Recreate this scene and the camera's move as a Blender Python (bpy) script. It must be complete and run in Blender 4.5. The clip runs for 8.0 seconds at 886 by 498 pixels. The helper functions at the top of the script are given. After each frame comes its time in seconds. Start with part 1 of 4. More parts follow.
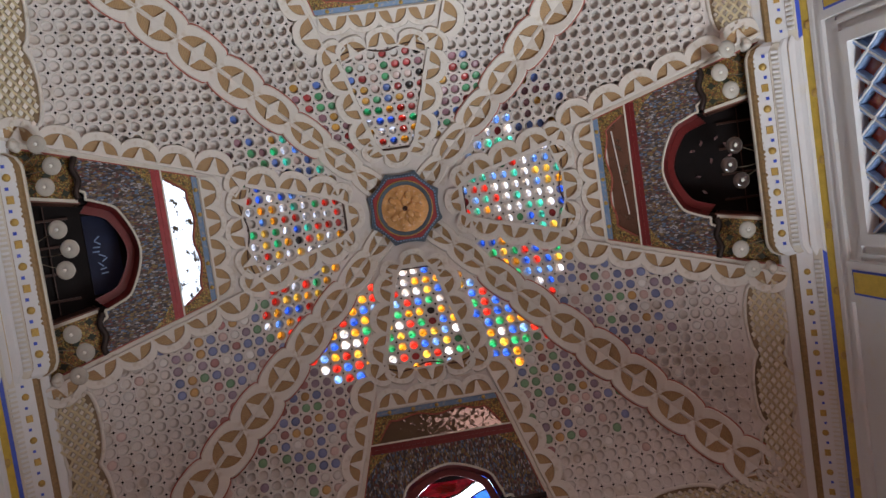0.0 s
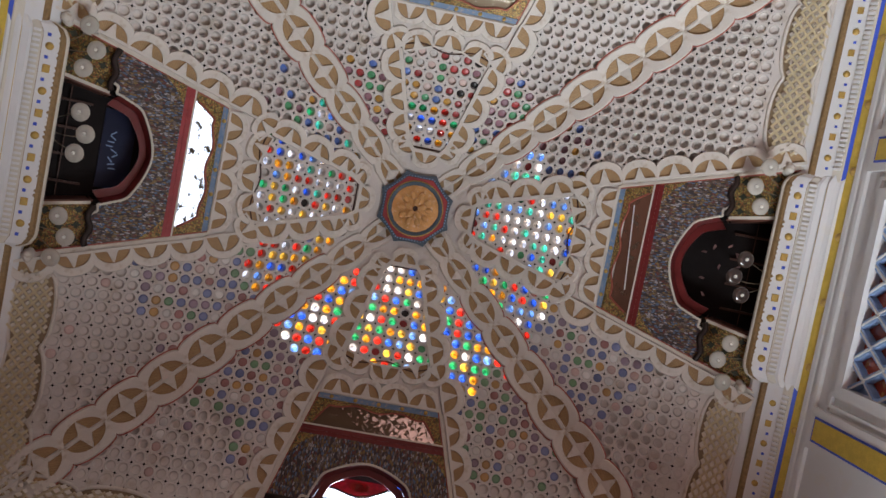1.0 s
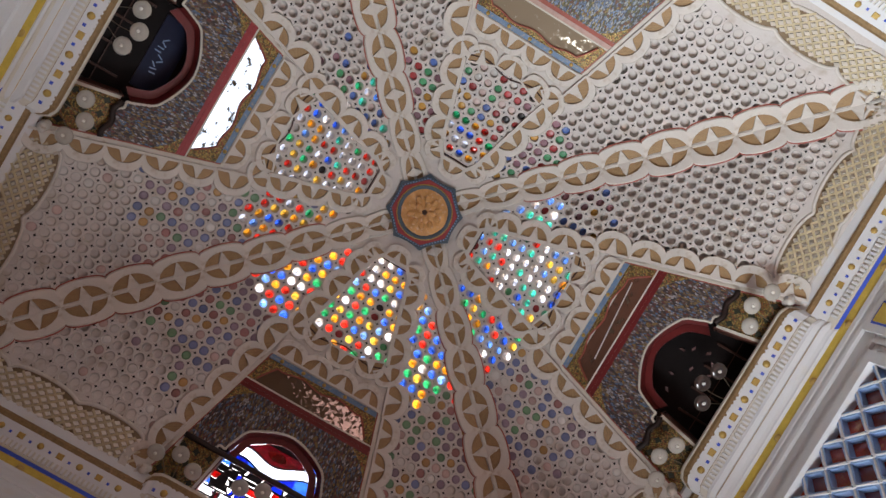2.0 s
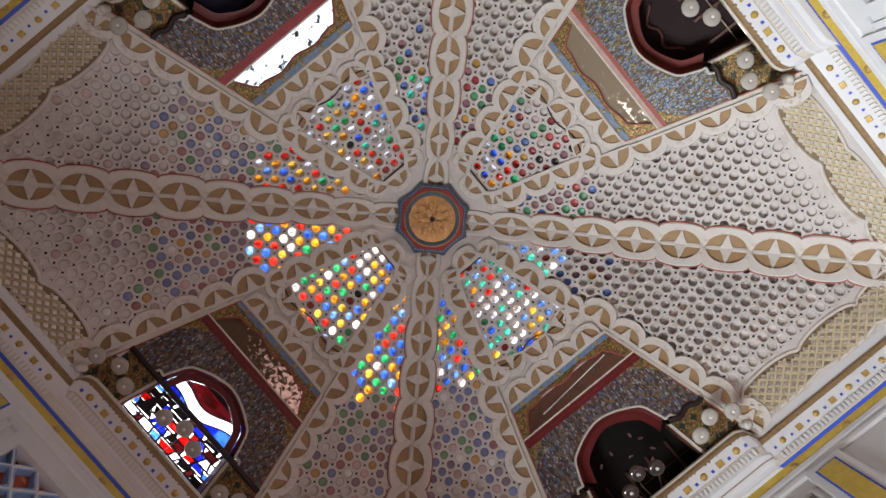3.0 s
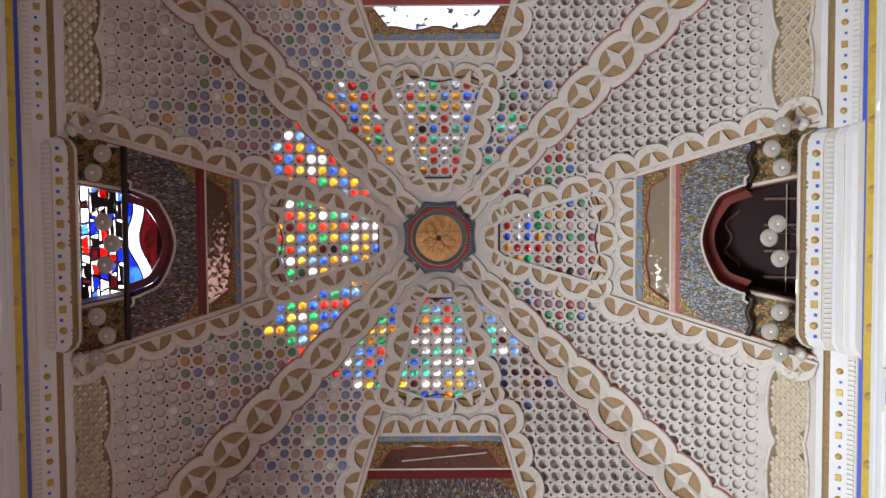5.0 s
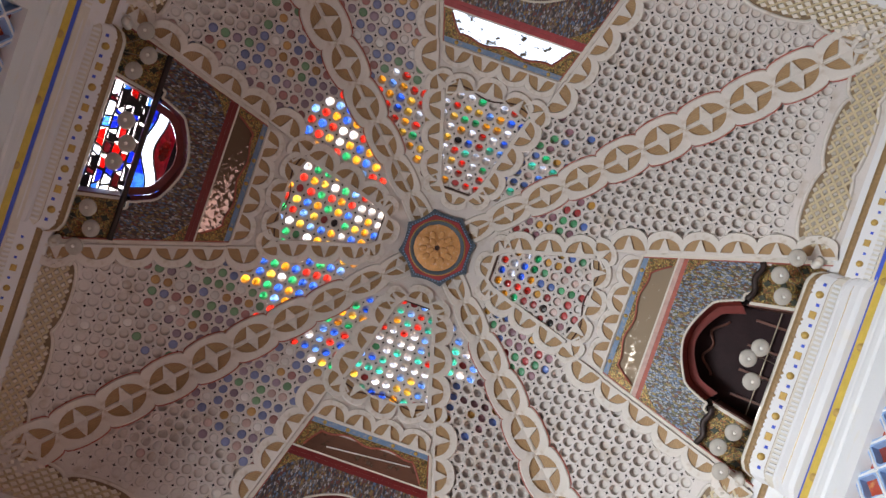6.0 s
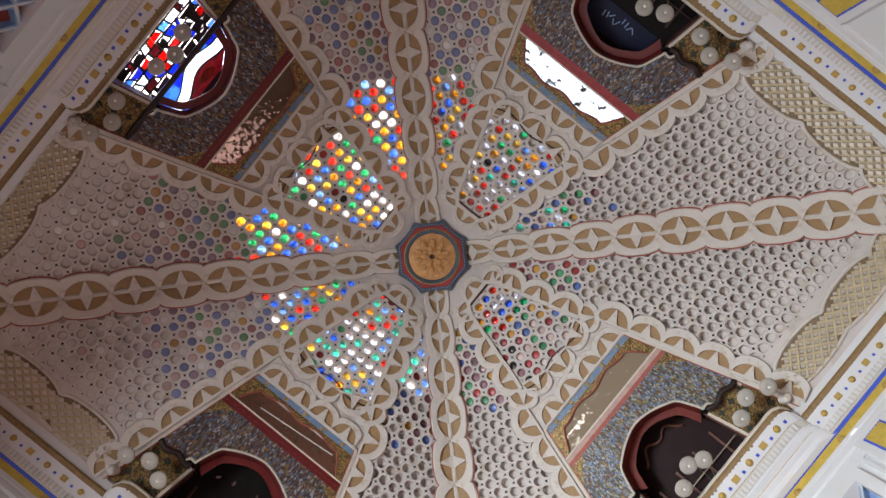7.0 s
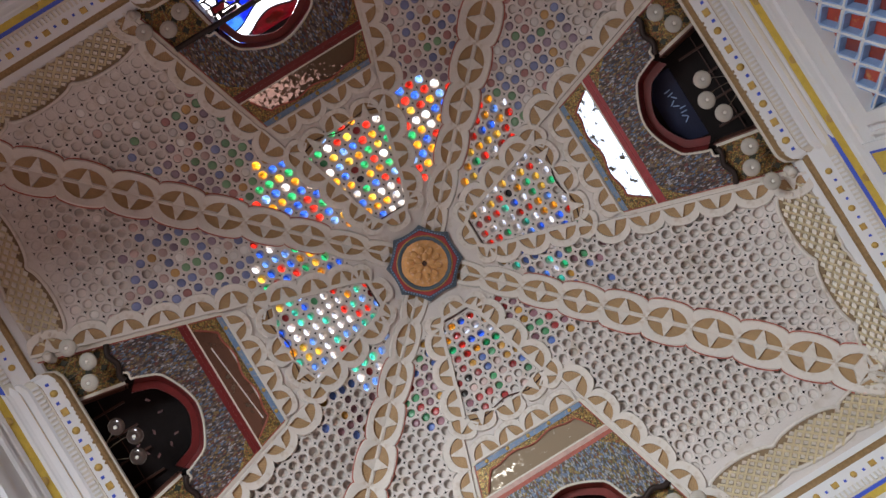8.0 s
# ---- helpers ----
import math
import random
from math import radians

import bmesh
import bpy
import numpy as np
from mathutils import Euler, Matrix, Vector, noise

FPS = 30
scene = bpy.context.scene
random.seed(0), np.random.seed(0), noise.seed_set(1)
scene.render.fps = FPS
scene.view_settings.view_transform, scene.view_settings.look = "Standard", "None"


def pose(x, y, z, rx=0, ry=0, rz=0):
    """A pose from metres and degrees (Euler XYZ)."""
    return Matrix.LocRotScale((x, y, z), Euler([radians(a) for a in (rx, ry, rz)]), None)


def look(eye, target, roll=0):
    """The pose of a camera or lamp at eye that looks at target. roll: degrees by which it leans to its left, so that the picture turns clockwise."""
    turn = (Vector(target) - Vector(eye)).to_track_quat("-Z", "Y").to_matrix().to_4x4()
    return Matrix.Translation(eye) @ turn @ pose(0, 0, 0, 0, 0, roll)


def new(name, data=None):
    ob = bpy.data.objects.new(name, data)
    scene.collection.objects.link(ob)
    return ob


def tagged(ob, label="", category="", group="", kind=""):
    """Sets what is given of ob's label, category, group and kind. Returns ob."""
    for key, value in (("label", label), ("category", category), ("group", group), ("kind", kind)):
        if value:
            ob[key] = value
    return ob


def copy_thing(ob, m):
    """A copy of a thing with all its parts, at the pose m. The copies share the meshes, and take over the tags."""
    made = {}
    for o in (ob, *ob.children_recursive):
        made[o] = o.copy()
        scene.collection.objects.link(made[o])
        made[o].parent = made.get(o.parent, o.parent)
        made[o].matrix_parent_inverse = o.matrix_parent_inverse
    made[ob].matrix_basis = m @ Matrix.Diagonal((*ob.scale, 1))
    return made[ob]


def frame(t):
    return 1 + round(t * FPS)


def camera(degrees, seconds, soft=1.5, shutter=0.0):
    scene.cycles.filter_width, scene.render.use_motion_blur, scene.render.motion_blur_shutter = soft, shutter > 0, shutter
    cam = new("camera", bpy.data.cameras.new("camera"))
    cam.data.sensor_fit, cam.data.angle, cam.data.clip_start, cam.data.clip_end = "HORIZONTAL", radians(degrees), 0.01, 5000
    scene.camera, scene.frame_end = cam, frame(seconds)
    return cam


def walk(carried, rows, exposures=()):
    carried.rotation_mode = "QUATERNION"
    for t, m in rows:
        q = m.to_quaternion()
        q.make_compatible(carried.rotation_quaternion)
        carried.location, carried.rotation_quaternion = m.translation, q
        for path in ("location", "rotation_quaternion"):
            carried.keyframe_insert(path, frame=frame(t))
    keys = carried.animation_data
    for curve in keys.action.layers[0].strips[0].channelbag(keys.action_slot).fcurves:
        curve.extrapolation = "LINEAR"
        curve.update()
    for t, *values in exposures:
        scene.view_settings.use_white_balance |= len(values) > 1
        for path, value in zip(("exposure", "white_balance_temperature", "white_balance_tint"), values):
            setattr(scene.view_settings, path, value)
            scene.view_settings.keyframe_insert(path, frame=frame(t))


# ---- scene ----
# Room: 5.2 m square, floor at z = 0, low pyramid vault with its apex at APEX. North = +y, east = +x.
APEX = 7.5
EYE_Z = 1.5
PITCH = 0.5                      # fall of the vault per metre outwards
CA = 1 / math.sqrt(1 + PITCH * PITCH)
SA = PITCH * CA

# ---- camera ----
cam = camera(61.0, 8.0)
AXIS = Vector((0.02728, 0.04808, 0.99847)).normalized()
FIRST = Matrix(((0.98612, 0.15083, -0.06946), (0.14606, -0.98684, -0.06932), (-0.079, 0.05821, -0.99517))).to_4x4()
EYE = Vector((-0.1606, -0.0498, EYE_Z))
PATH = [(i * 0.25, Matrix.Translation(EYE) @ Matrix.Rotation(radians(-19.626 * i * 0.25), 4, AXIS) @ FIRST) for i in range(33)]
walk(cam, PATH, [(0.0, 2.24), (1.5, 2.28), (3.0, 2.36), (4.5, 2.42), (6.0, 2.42), (8.0, 2.36)])

# ---- world, sun, large lights ----
SUN_EL, SUN_AZ = 40.0, 20.0
world = bpy.data.worlds.new("sky")
scene.world = world
world.use_nodes = True
sky = world.node_tree.nodes.new("ShaderNodeTexSky")
sky.sky_type, sky.sun_disc = "NISHITA", False
sky.sun_elevation, sky.sun_rotation = radians(SUN_EL), radians(SUN_AZ)
sky.dust_density, sky.air_density, sky.ozone_density = 7.0, 0.8, 0.5   # hazy white sky
bg = world.node_tree.nodes["Background"]
bg.inputs["Strength"].default_value = 0.15
world.node_tree.links.new(sky.outputs[0], bg.inputs["Color"])
sun_data = bpy.data.lights.new("sun", "SUN")
sun_data.energy, sun_data.angle, sun_data.color = 3.0, radians(0.5), (1.0, 0.97, 0.93)
sun = new("sun", sun_data)
sun.matrix_world = look((0, 0, 0), (-math.sin(radians(SUN_AZ)) * math.cos(radians(SUN_EL)), -math.cos(radians(SUN_AZ)) * math.cos(radians(SUN_EL)), -math.sin(radians(SUN_EL))))


def window_light(name, eye, target, w, h, power, color, spread=180):
    d = bpy.data.lights.new(name, "AREA")
    d.shape, d.size, d.size_y, d.energy, d.color = "RECTANGLE", w, h, power, color
    d.spread = radians(spread)
    ob = new(name, d)
    ob.matrix_world = look(eye, target)
    return ob


window_light("window_light_east", (2.88, 0, 1.9), (0, 0, 1.9), 2.2, 2.6, 9, (0.865, 0.93, 0.985))
window_light("window_light_north", (1.8, 2.88, 1.9), (1.2, 0, 2.0), 1.3, 2.6, 96, (0.865, 0.93, 0.985), 140)


# ---- materials ----
def nodes_of(name):
    m = bpy.data.materials.new(name)
    m.use_nodes = True
    return m, m.node_tree.nodes, m.node_tree.links, m.node_tree.nodes["Principled BSDF"]


def mat(name, c, rough=0.6, metal=0.0, var=0.15, scale=6.0, fine=90.0, bump=0.25, spec=0.4, stain=None, rand=0.0):
    """Painted or plain surface: colour varied at two scales, fine relief, optional stain colour."""
    m, n, l, b = nodes_of(name)
    co = n.new("ShaderNodeTexCoord")
    big, small = n.new("ShaderNodeTexNoise"), n.new("ShaderNodeTexNoise")
    for t, s, d in ((big, scale, 5.0), (small, fine, 3.0)):
        t.inputs["Scale"].default_value, t.inputs["Detail"].default_value = s, d
        l.new(co.outputs["Object"], t.inputs["Vector"])
    mix = n.new("ShaderNodeMix")
    mix.data_type = "RGBA"
    mix.inputs[6].default_value = (*[v * (1 - var) for v in c], 1)
    mix.inputs[7].default_value = (*[min(1, v * (1 + var)) for v in c], 1)
    add = n.new("ShaderNodeMath")
    add.operation = "MULTIPLY_ADD"
    l.new(small.outputs["Fac"], add.inputs[0])
    add.inputs[1].default_value = 0.5
    l.new(big.outputs["Fac"], add.inputs[2])
    sub = n.new("ShaderNodeMath")
    sub.operation = "SUBTRACT"
    l.new(add.outputs[0], sub.inputs[0])
    sub.inputs[1].default_value = 0.25
    l.new(sub.outputs[0], mix.inputs["Factor"])
    out = mix.outputs[2]
    if stain:
        ramp = n.new("ShaderNodeValToRGB")
        ramp.color_ramp.elements[0].position, ramp.color_ramp.elements[1].position = 0.56, 0.72
        st = n.new("ShaderNodeTexNoise")
        st.inputs["Scale"].default_value, st.inputs["Detail"].default_value = scale * 2.3, 8.0
        l.new(co.outputs["Object"], st.inputs["Vector"])
        l.new(st.outputs["Fac"], ramp.inputs[0])
        mx = n.new("ShaderNodeMix")
        mx.data_type = "RGBA"
        l.new(ramp.outputs[0], mx.inputs["Factor"])
        l.new(out, mx.inputs[6])
        mx.inputs[7].default_value = (*stain, 1)
        out = mx.outputs[2]
    if rand:
        info = n.new("ShaderNodeObjectInfo")
        hsv = n.new("ShaderNodeHueSaturation")
        mr = n.new("ShaderNodeMapRange")
        mr.inputs[3].default_value, mr.inputs[4].default_value = 1 - rand, 1 + rand
        l.new(info.outputs["Random"], mr.inputs[0])
        l.new(mr.outputs[0], hsv.inputs["Value"])
        l.new(out, hsv.inputs["Color"])
        out = hsv.outputs[0]
    l.new(out, b.inputs["Base Color"])
    b.inputs["Roughness"].default_value, b.inputs["Metallic"].default_value = rough, metal
    b.inputs["Specular IOR Level"].default_value = spec
    if bump:
        bp = n.new("ShaderNodeBump")
        bp.inputs["Strength"].default_value, bp.inputs["Distance"].default_value = bump, 0.01
        l.new(add.outputs[0], bp.inputs["Height"])
        l.new(bp.outputs[0], b.inputs["Normal"])
    return m


def glass(name, c, body=0.10, rough=0.08, low=0.20):
    """Coloured bottle glass that lets daylight through; body: share of milky glass."""
    m, n, l, b = nodes_of(name)
    n.remove(b)
    info = n.new("ShaderNodeObjectInfo")
    hsv = n.new("ShaderNodeHueSaturation")
    hsv.inputs["Color"].default_value = (*c, 1)
    mr = n.new("ShaderNodeMapRange")
    mr.inputs[3].default_value, mr.inputs[4].default_value = 0.75, 1.2
    l.new(info.outputs["Random"], mr.inputs[0])
    # Noise on the tint paints glints and dim parts into each disc; low: dimmest.
    co, off, nz, nr, mul = n.new("ShaderNodeTexCoord"), n.new("ShaderNodeVectorMath"), n.new("ShaderNodeTexNoise"), n.new("ShaderNodeMapRange"), n.new("ShaderNodeMath")
    off.operation, mul.operation = "MULTIPLY_ADD", "MULTIPLY"
    off.inputs[1].default_value = (1, 1, 1)
    l.new(co.outputs["Object"], off.inputs[0]), l.new(info.outputs["Location"], off.inputs[2])
    nz.inputs["Scale"].default_value, nz.inputs["Detail"].default_value = 34.0, 2.0
    l.new(off.outputs[0], nz.inputs["Vector"]), l.new(nz.outputs["Fac"], nr.inputs[0])
    nr.inputs[1].default_value, nr.inputs[2].default_value, nr.inputs[3].default_value, nr.inputs[4].default_value = 0.34, 0.55, low, 1.0
    l.new(mr.outputs[0], mul.inputs[0]), l.new(nr.outputs[0], mul.inputs[1])
    l.new(mul.outputs[0], hsv.inputs["Value"])
    tr, tl, gl = n.new("ShaderNodeBsdfTransparent"), n.new("ShaderNodeBsdfPrincipled"), n.new("ShaderNodeBsdfGlossy")
    tl.inputs["Roughness"].default_value = 0.2
    gl.inputs["Roughness"].default_value = rough
    l.new(hsv.outputs[0], tr.inputs["Color"])
    l.new(hsv.outputs[0], tl.inputs["Base Color"])
    a, s = n.new("ShaderNodeMixShader"), n.new("ShaderNodeMixShader")
    a.inputs[0].default_value, s.inputs[0].default_value = body, 0.06
    l.new(tr.outputs[0], a.inputs[1]), l.new(tl.outputs[0], a.inputs[2])
    l.new(a.outputs[0], s.inputs[1]), l.new(gl.outputs[0], s.inputs[2])
    l.new(s.outputs[0], n["Material Output"].inputs["Surface"])
    return m


def mosaic(name, cols, scale=105.0, stretch=(1, 0.45, 1), rough=0.35, metal=0.0):
    """Tesserae: small cells of several colours with dark joints."""
    m, n, l, b = nodes_of(name)
    co, mp = n.new("ShaderNodeTexCoord"), n.new("ShaderNodeMapping")
    mp.inputs["Scale"].default_value = stretch
    v, e = n.new("ShaderNodeTexVoronoi"), n.new("ShaderNodeTexVoronoi")
    e.feature = "DISTANCE_TO_EDGE"
    l.new(co.outputs["Object"], mp.inputs["Vector"])
    for t in (v, e):
        t.inputs["Scale"].default_value = scale
        l.new(mp.outputs[0], t.inputs["Vector"])
    sep = n.new("ShaderNodeSeparateColor")
    l.new(v.outputs["Color"], sep.inputs[0])
    ramp = n.new("ShaderNodeValToRGB")
    ramp.color_ramp.interpolation = "CONSTANT"
    while len(ramp.color_ramp.elements) < len(cols):
        ramp.color_ramp.elements.new(0.5)
    for i, c in enumerate(cols):
        ramp.color_ramp.elements[i].position, ramp.color_ramp.elements[i].color = i / len(cols), (*c, 1)
    l.new(sep.outputs[0], ramp.inputs[0])
    edge = n.new("ShaderNodeMapRange")
    edge.inputs[2].default_value = 0.12
    l.new(e.outputs["Distance"], edge.inputs[0])
    mx = n.new("ShaderNodeMix")
    mx.data_type = "RGBA"
    mx.inputs[6].default_value = (0.05, 0.04, 0.035, 1)
    l.new(edge.outputs[0], mx.inputs["Factor"])
    l.new(ramp.outputs[0], mx.inputs[7])
    l.new(mx.outputs[2], b.inputs["Base Color"])
    b.inputs["Roughness"].default_value, b.inputs["Metallic"].default_value = rough, metal
    bp = n.new("ShaderNodeBump")
    bp.inputs["Strength"].default_value, bp.inputs["Distance"].default_value = 0.8, 0.006
    l.new(edge.outputs[0], bp.inputs["Height"])
    l.new(bp.outputs[0], b.inputs["Normal"])
    return m


def old_mirror(name, tint, spots, dark, grain=9.0, gloss=0.015, worse=0.0):
    """Silvered glass with blind, browned patches; spots: share of blind area; worse: more blindness per metre towards one end."""
    m, n, l, b = nodes_of(name)
    co = n.new("ShaderNodeTexCoord")
    t = n.new("ShaderNodeTexNoise")
    t.inputs["Scale"].default_value, t.inputs["Detail"].default_value, t.inputs["Roughness"].default_value = grain, 9.0, 0.68
    l.new(co.outputs["Object"], t.inputs["Vector"])
    r = n.new("ShaderNodeMapRange")
    r.inputs[1].default_value, r.inputs[2].default_value = spots, spots + 0.05
    ends, add = n.new("ShaderNodeSeparateXYZ"), n.new("ShaderNodeMath")
    add.operation = "MULTIPLY_ADD"
    add.inputs[1].default_value = worse
    l.new(co.outputs["Object"], ends.inputs[0])
    l.new(ends.outputs["X"], add.inputs[0]), l.new(t.outputs["Fac"], add.inputs[2])
    l.new(add.outputs[0], r.inputs[0])
    mir, dif, mx = n.new("ShaderNodeBsdfGlossy"), n.new("ShaderNodeBsdfDiffuse"), n.new("ShaderNodeMixShader")
    mir.inputs["Color"].default_value, mir.inputs["Roughness"].default_value = (*tint, 1), gloss
    dif.inputs["Color"].default_value = (*dark, 1)
    l.new(r.outputs[0], mx.inputs[0])
    l.new(mir.outputs[0], mx.inputs[1]), l.new(dif.outputs[0], mx.inputs[2])
    n.remove(b)
    l.new(mx.outputs[0], n["Material Output"].inputs["Surface"])
    return m


PLASTER = mat("carved_plaster", (0.60, 0.555, 0.52), 0.75, var=0.16, scale=3.0, bump=0.3, stain=(0.46, 0.395, 0.325))
RIBW = mat("rib_plaster", (0.64, 0.595, 0.54), 0.7, var=0.15, scale=5.0, bump=0.25, stain=(0.47, 0.385, 0.295))
TAN = mat("ochre_inlay", (0.42, 0.27, 0.135), 0.7, var=0.25, scale=14.0, bump=0.3)


def hatch(m, scale):
    """Fine scored lines over a painted ground."""
    n, l = m.node_tree.nodes, m.node_tree.links
    bs = n["Principled BSDF"]
    src = bs.inputs["Base Color"].links[0].from_socket
    co, w, mx = n.new("ShaderNodeTexCoord"), n.new("ShaderNodeTexWave"), n.new("ShaderNodeMix")
    w.bands_direction = "DIAGONAL"
    w.inputs["Scale"].default_value, w.inputs["Distortion"].default_value, w.inputs["Detail Scale"].default_value = scale, 3.0, 2.0
    l.new(co.outputs["Object"], w.inputs["Vector"])
    mx.data_type, mx.blend_type = "RGBA", "MULTIPLY"
    mx.inputs[0].default_value = 0.3
    l.new(src, mx.inputs[6]), l.new(w.outputs["Color"], mx.inputs[7])
    l.new(mx.outputs[2], bs.inputs["Base Color"])


hatch(TAN, 42.0)
REDLINE = mat("faded_red_paint", (0.36, 0.10, 0.07), 0.6, var=0.3, scale=20.0)
WHITE = mat("white_paint", (0.68, 0.68, 0.685), 0.5, var=0.05, scale=4.0, bump=0.12, stain=(0.68, 0.66, 0.62))
CREAM = mat("cream_paint", (0.62, 0.58, 0.50), 0.6, var=0.12, scale=8.0)
GOLD = mat("old_gilding", (0.50, 0.33, 0.09), 0.45, 0.25, var=0.35, scale=25.0, stain=(0.22, 0.12, 0.04))
BROWNGOLD = mat("brown_gilt_fringe", (0.27, 0.17, 0.075), 0.55, 0.1, var=0.45, scale=40.0, bump=0.6)
YELLOW = mat("yellow_gold_paint", (0.58, 0.41, 0.07), 0.5, 0.1, var=0.25, scale=20.0)
BLUE = mat("ultramarine_paint", (0.05, 0.10, 0.55), 0.5, var=0.2, scale=15.0)
LIGHTBLUE = mat("pale_blue_paint", (0.25, 0.38, 0.62), 0.55, var=0.2, scale=12.0)
GREYBLUE = mat("grey_blue_paint", (0.07, 0.10, 0.13), 0.55, var=0.25, scale=18.0)
RED = mat("red_paint", (0.30, 0.035, 0.04), 0.5, var=0.35, scale=15.0)
DARKRED = mat("dark_red_lacquer", (0.15, 0.018, 0.018), 0.35, var=0.3, scale=12.0)
DARKWOOD = mat("dark_wood", (0.06, 0.025, 0.016), 0.4, var=0.4, scale=10.0)
REDWOOD = mat("red_brown_wood", (0.15, 0.055, 0.035), 0.45, var=0.35, scale=12.0)
# Near-black colour standing in for deep shade in recesses and drilled holes.
BLACK = mat("recess_shadow", (0.014, 0.011, 0.011), 0.6, var=0.4, scale=9.0, spec=0.1)
NAVY = mat("dark_blue_lacquer", (0.012, 0.018, 0.05), 0.4, var=0.4, scale=9.0, spec=0.15)
LEAF = mat("dark_green_leaf_paint", (0.03, 0.035, 0.02), 0.5, var=0.4, scale=20.0)
IRON = mat("dark_iron", (0.03, 0.018, 0.015), 0.45, 0.3, var=0.3, scale=20.0)
WIRE = mat("tarnished_brass_wire", (0.30, 0.25, 0.18), 0.4, 0.6, var=0.2)
PEARL = mat("frosted_glass_shade", (0.44, 0.41, 0.36), 0.5, var=0.12, scale=30.0, bump=0.2, spec=0.25)
SMOKE = mat("smoked_glass_shade", (0.05, 0.035, 0.03), 0.12, var=0.2, scale=12.0, bump=0.05, spec=0.8)
PEARL2 = mat("shade_nub", (0.80, 0.78, 0.72), 0.2, var=0.05)
DOMEGOLD = mat("gilt_boss", (0.60, 0.31, 0.11), 0.5, 0.1, var=0.4, scale=12.0, bump=0.5, stain=(0.72, 0.50, 0.36))
FLOORM = mat("floor_tile", (0.15, 0.08, 0.065), 0.4, var=0.2, scale=3.0, rand=0.15)
MOSAIC_BLUE = mosaic("blue_shell_mosaic", [(0.10, 0.09, 0.07), (0.16, 0.22, 0.34), (0.38, 0.41, 0.44), (0.34, 0.25, 0.09), (0.22, 0.30, 0.44), (0.20, 0.09, 0.05), (0.16, 0.15, 0.06), (0.42, 0.42, 0.40)])
MOSAIC = mosaic("shell_mosaic", [(0.054, 0.041, 0.041), (0.135, 0.088, 0.061), (0.121, 0.189, 0.311), (0.270, 0.176, 0.068), (0.405, 0.392, 0.419), (0.162, 0.054, 0.047), (0.047, 0.041, 0.054), (0.203, 0.162, 0.149)])
GOLDMOSAIC = mosaic("gold_mosaic", [(0.459, 0.297, 0.081), (0.324, 0.189, 0.054), (0.540, 0.405, 0.135), (0.135, 0.121, 0.054), (0.405, 0.162, 0.068)], 110.0, (1, 1, 1), 0.4, 0.3)
MIRROR_CLEAN = old_mirror("mirror_bright", (0.74, 0.78, 0.90), 0.56, (0.10, 0.08, 0.06), 16.0)
MIRROR_OLD = old_mirror("mirror_blind", (0.97, 0.96, 0.96), 0.415, (0.13, 0.085, 0.055), 38.0, worse=0.32)
MIRROR_FOG = old_mirror("mirror_fogged", (0.45, 0.40, 0.33), 0.34, (0.27, 0.21, 0.145), 22.0, 0.3, worse=-0.10)
MIRROR_DIM = old_mirror("mirror_dim", (0.55, 0.45, 0.36), 0.56, (0.10, 0.07, 0.05))
LEAD = mat("lead_came", (0.03, 0.03, 0.032), 0.5, 0.4, var=0.2)

GLASS = {
    "red": glass("red_glass", (0.80, 0.03, 0.015)),
    "orange": glass("amber_glass", (0.95, 0.36, 0.02)),
    "yellow": glass("yellow_glass", (0.98, 0.55, 0.06)),
    "blue": glass("blue_glass", (0.04, 0.14, 0.80)),
    "sky": glass("pale_blue_glass", (0.18, 0.38, 0.92)),
    "green": glass("green_glass", (0.03, 0.45, 0.14)),
    "teal": glass("sea_green_glass", (0.08, 0.66, 0.42)),
    "clear": glass("clear_glass", (0.97, 0.95, 0.95), 0.06),
    "violet": glass("violet_glass", (0.16, 0.02, 0.06)),
}
PLAIN = {
    "clear": glass("clear_window_glass", (0.80, 0.88, 1.0), 0.04, low=1.0),
    "sky": glass("light_blue_window_glass", (0.16, 0.36, 0.92), 0.06, low=0.7),
    "blue": glass("blue_window_glass", (0.04, 0.10, 0.62), 0.08, low=0.6),
    "red": glass("red_window_glass", (0.52, 0.03, 0.02), 0.08, low=0.6),
    "violet": glass("wine_window_glass", (0.20, 0.025, 0.045), 0.1, low=0.5),
    "jewel": glass("deep_red_window_glass", (0.95, 0.06, 0.04), 0.08, low=0.8),
}
# Opaque, muted copies of the glass colours for discs without daylight behind.
DULL = {
    "red": mat("dull_red_glass", (0.40, 0.06, 0.06), 0.25, var=0.2, rand=0.3),
    "blue": mat("dull_blue_glass", (0.12, 0.20, 0.52), 0.25, var=0.2, rand=0.3),
    "green": mat("dull_green_glass", (0.09, 0.32, 0.15), 0.25, var=0.2, rand=0.3),
    "orange": mat("dull_amber_glass", (0.52, 0.29, 0.07), 0.25, var=0.2, rand=0.3),
    "violet": mat("dull_violet_glass", (0.28, 0.15, 0.18), 0.25, var=0.2, rand=0.3),
    "milk": mat("milk_glass", (0.56, 0.53, 0.50), 0.25, var=0.1, rand=0.2),
    "dark": mat("blackened_glass", (0.03, 0.025, 0.025), 0.2, var=0.2, rand=0.3),
    "pink": mat("dull_pink_glass", (0.58, 0.45, 0.42), 0.25, var=0.2, rand=0.2),
}


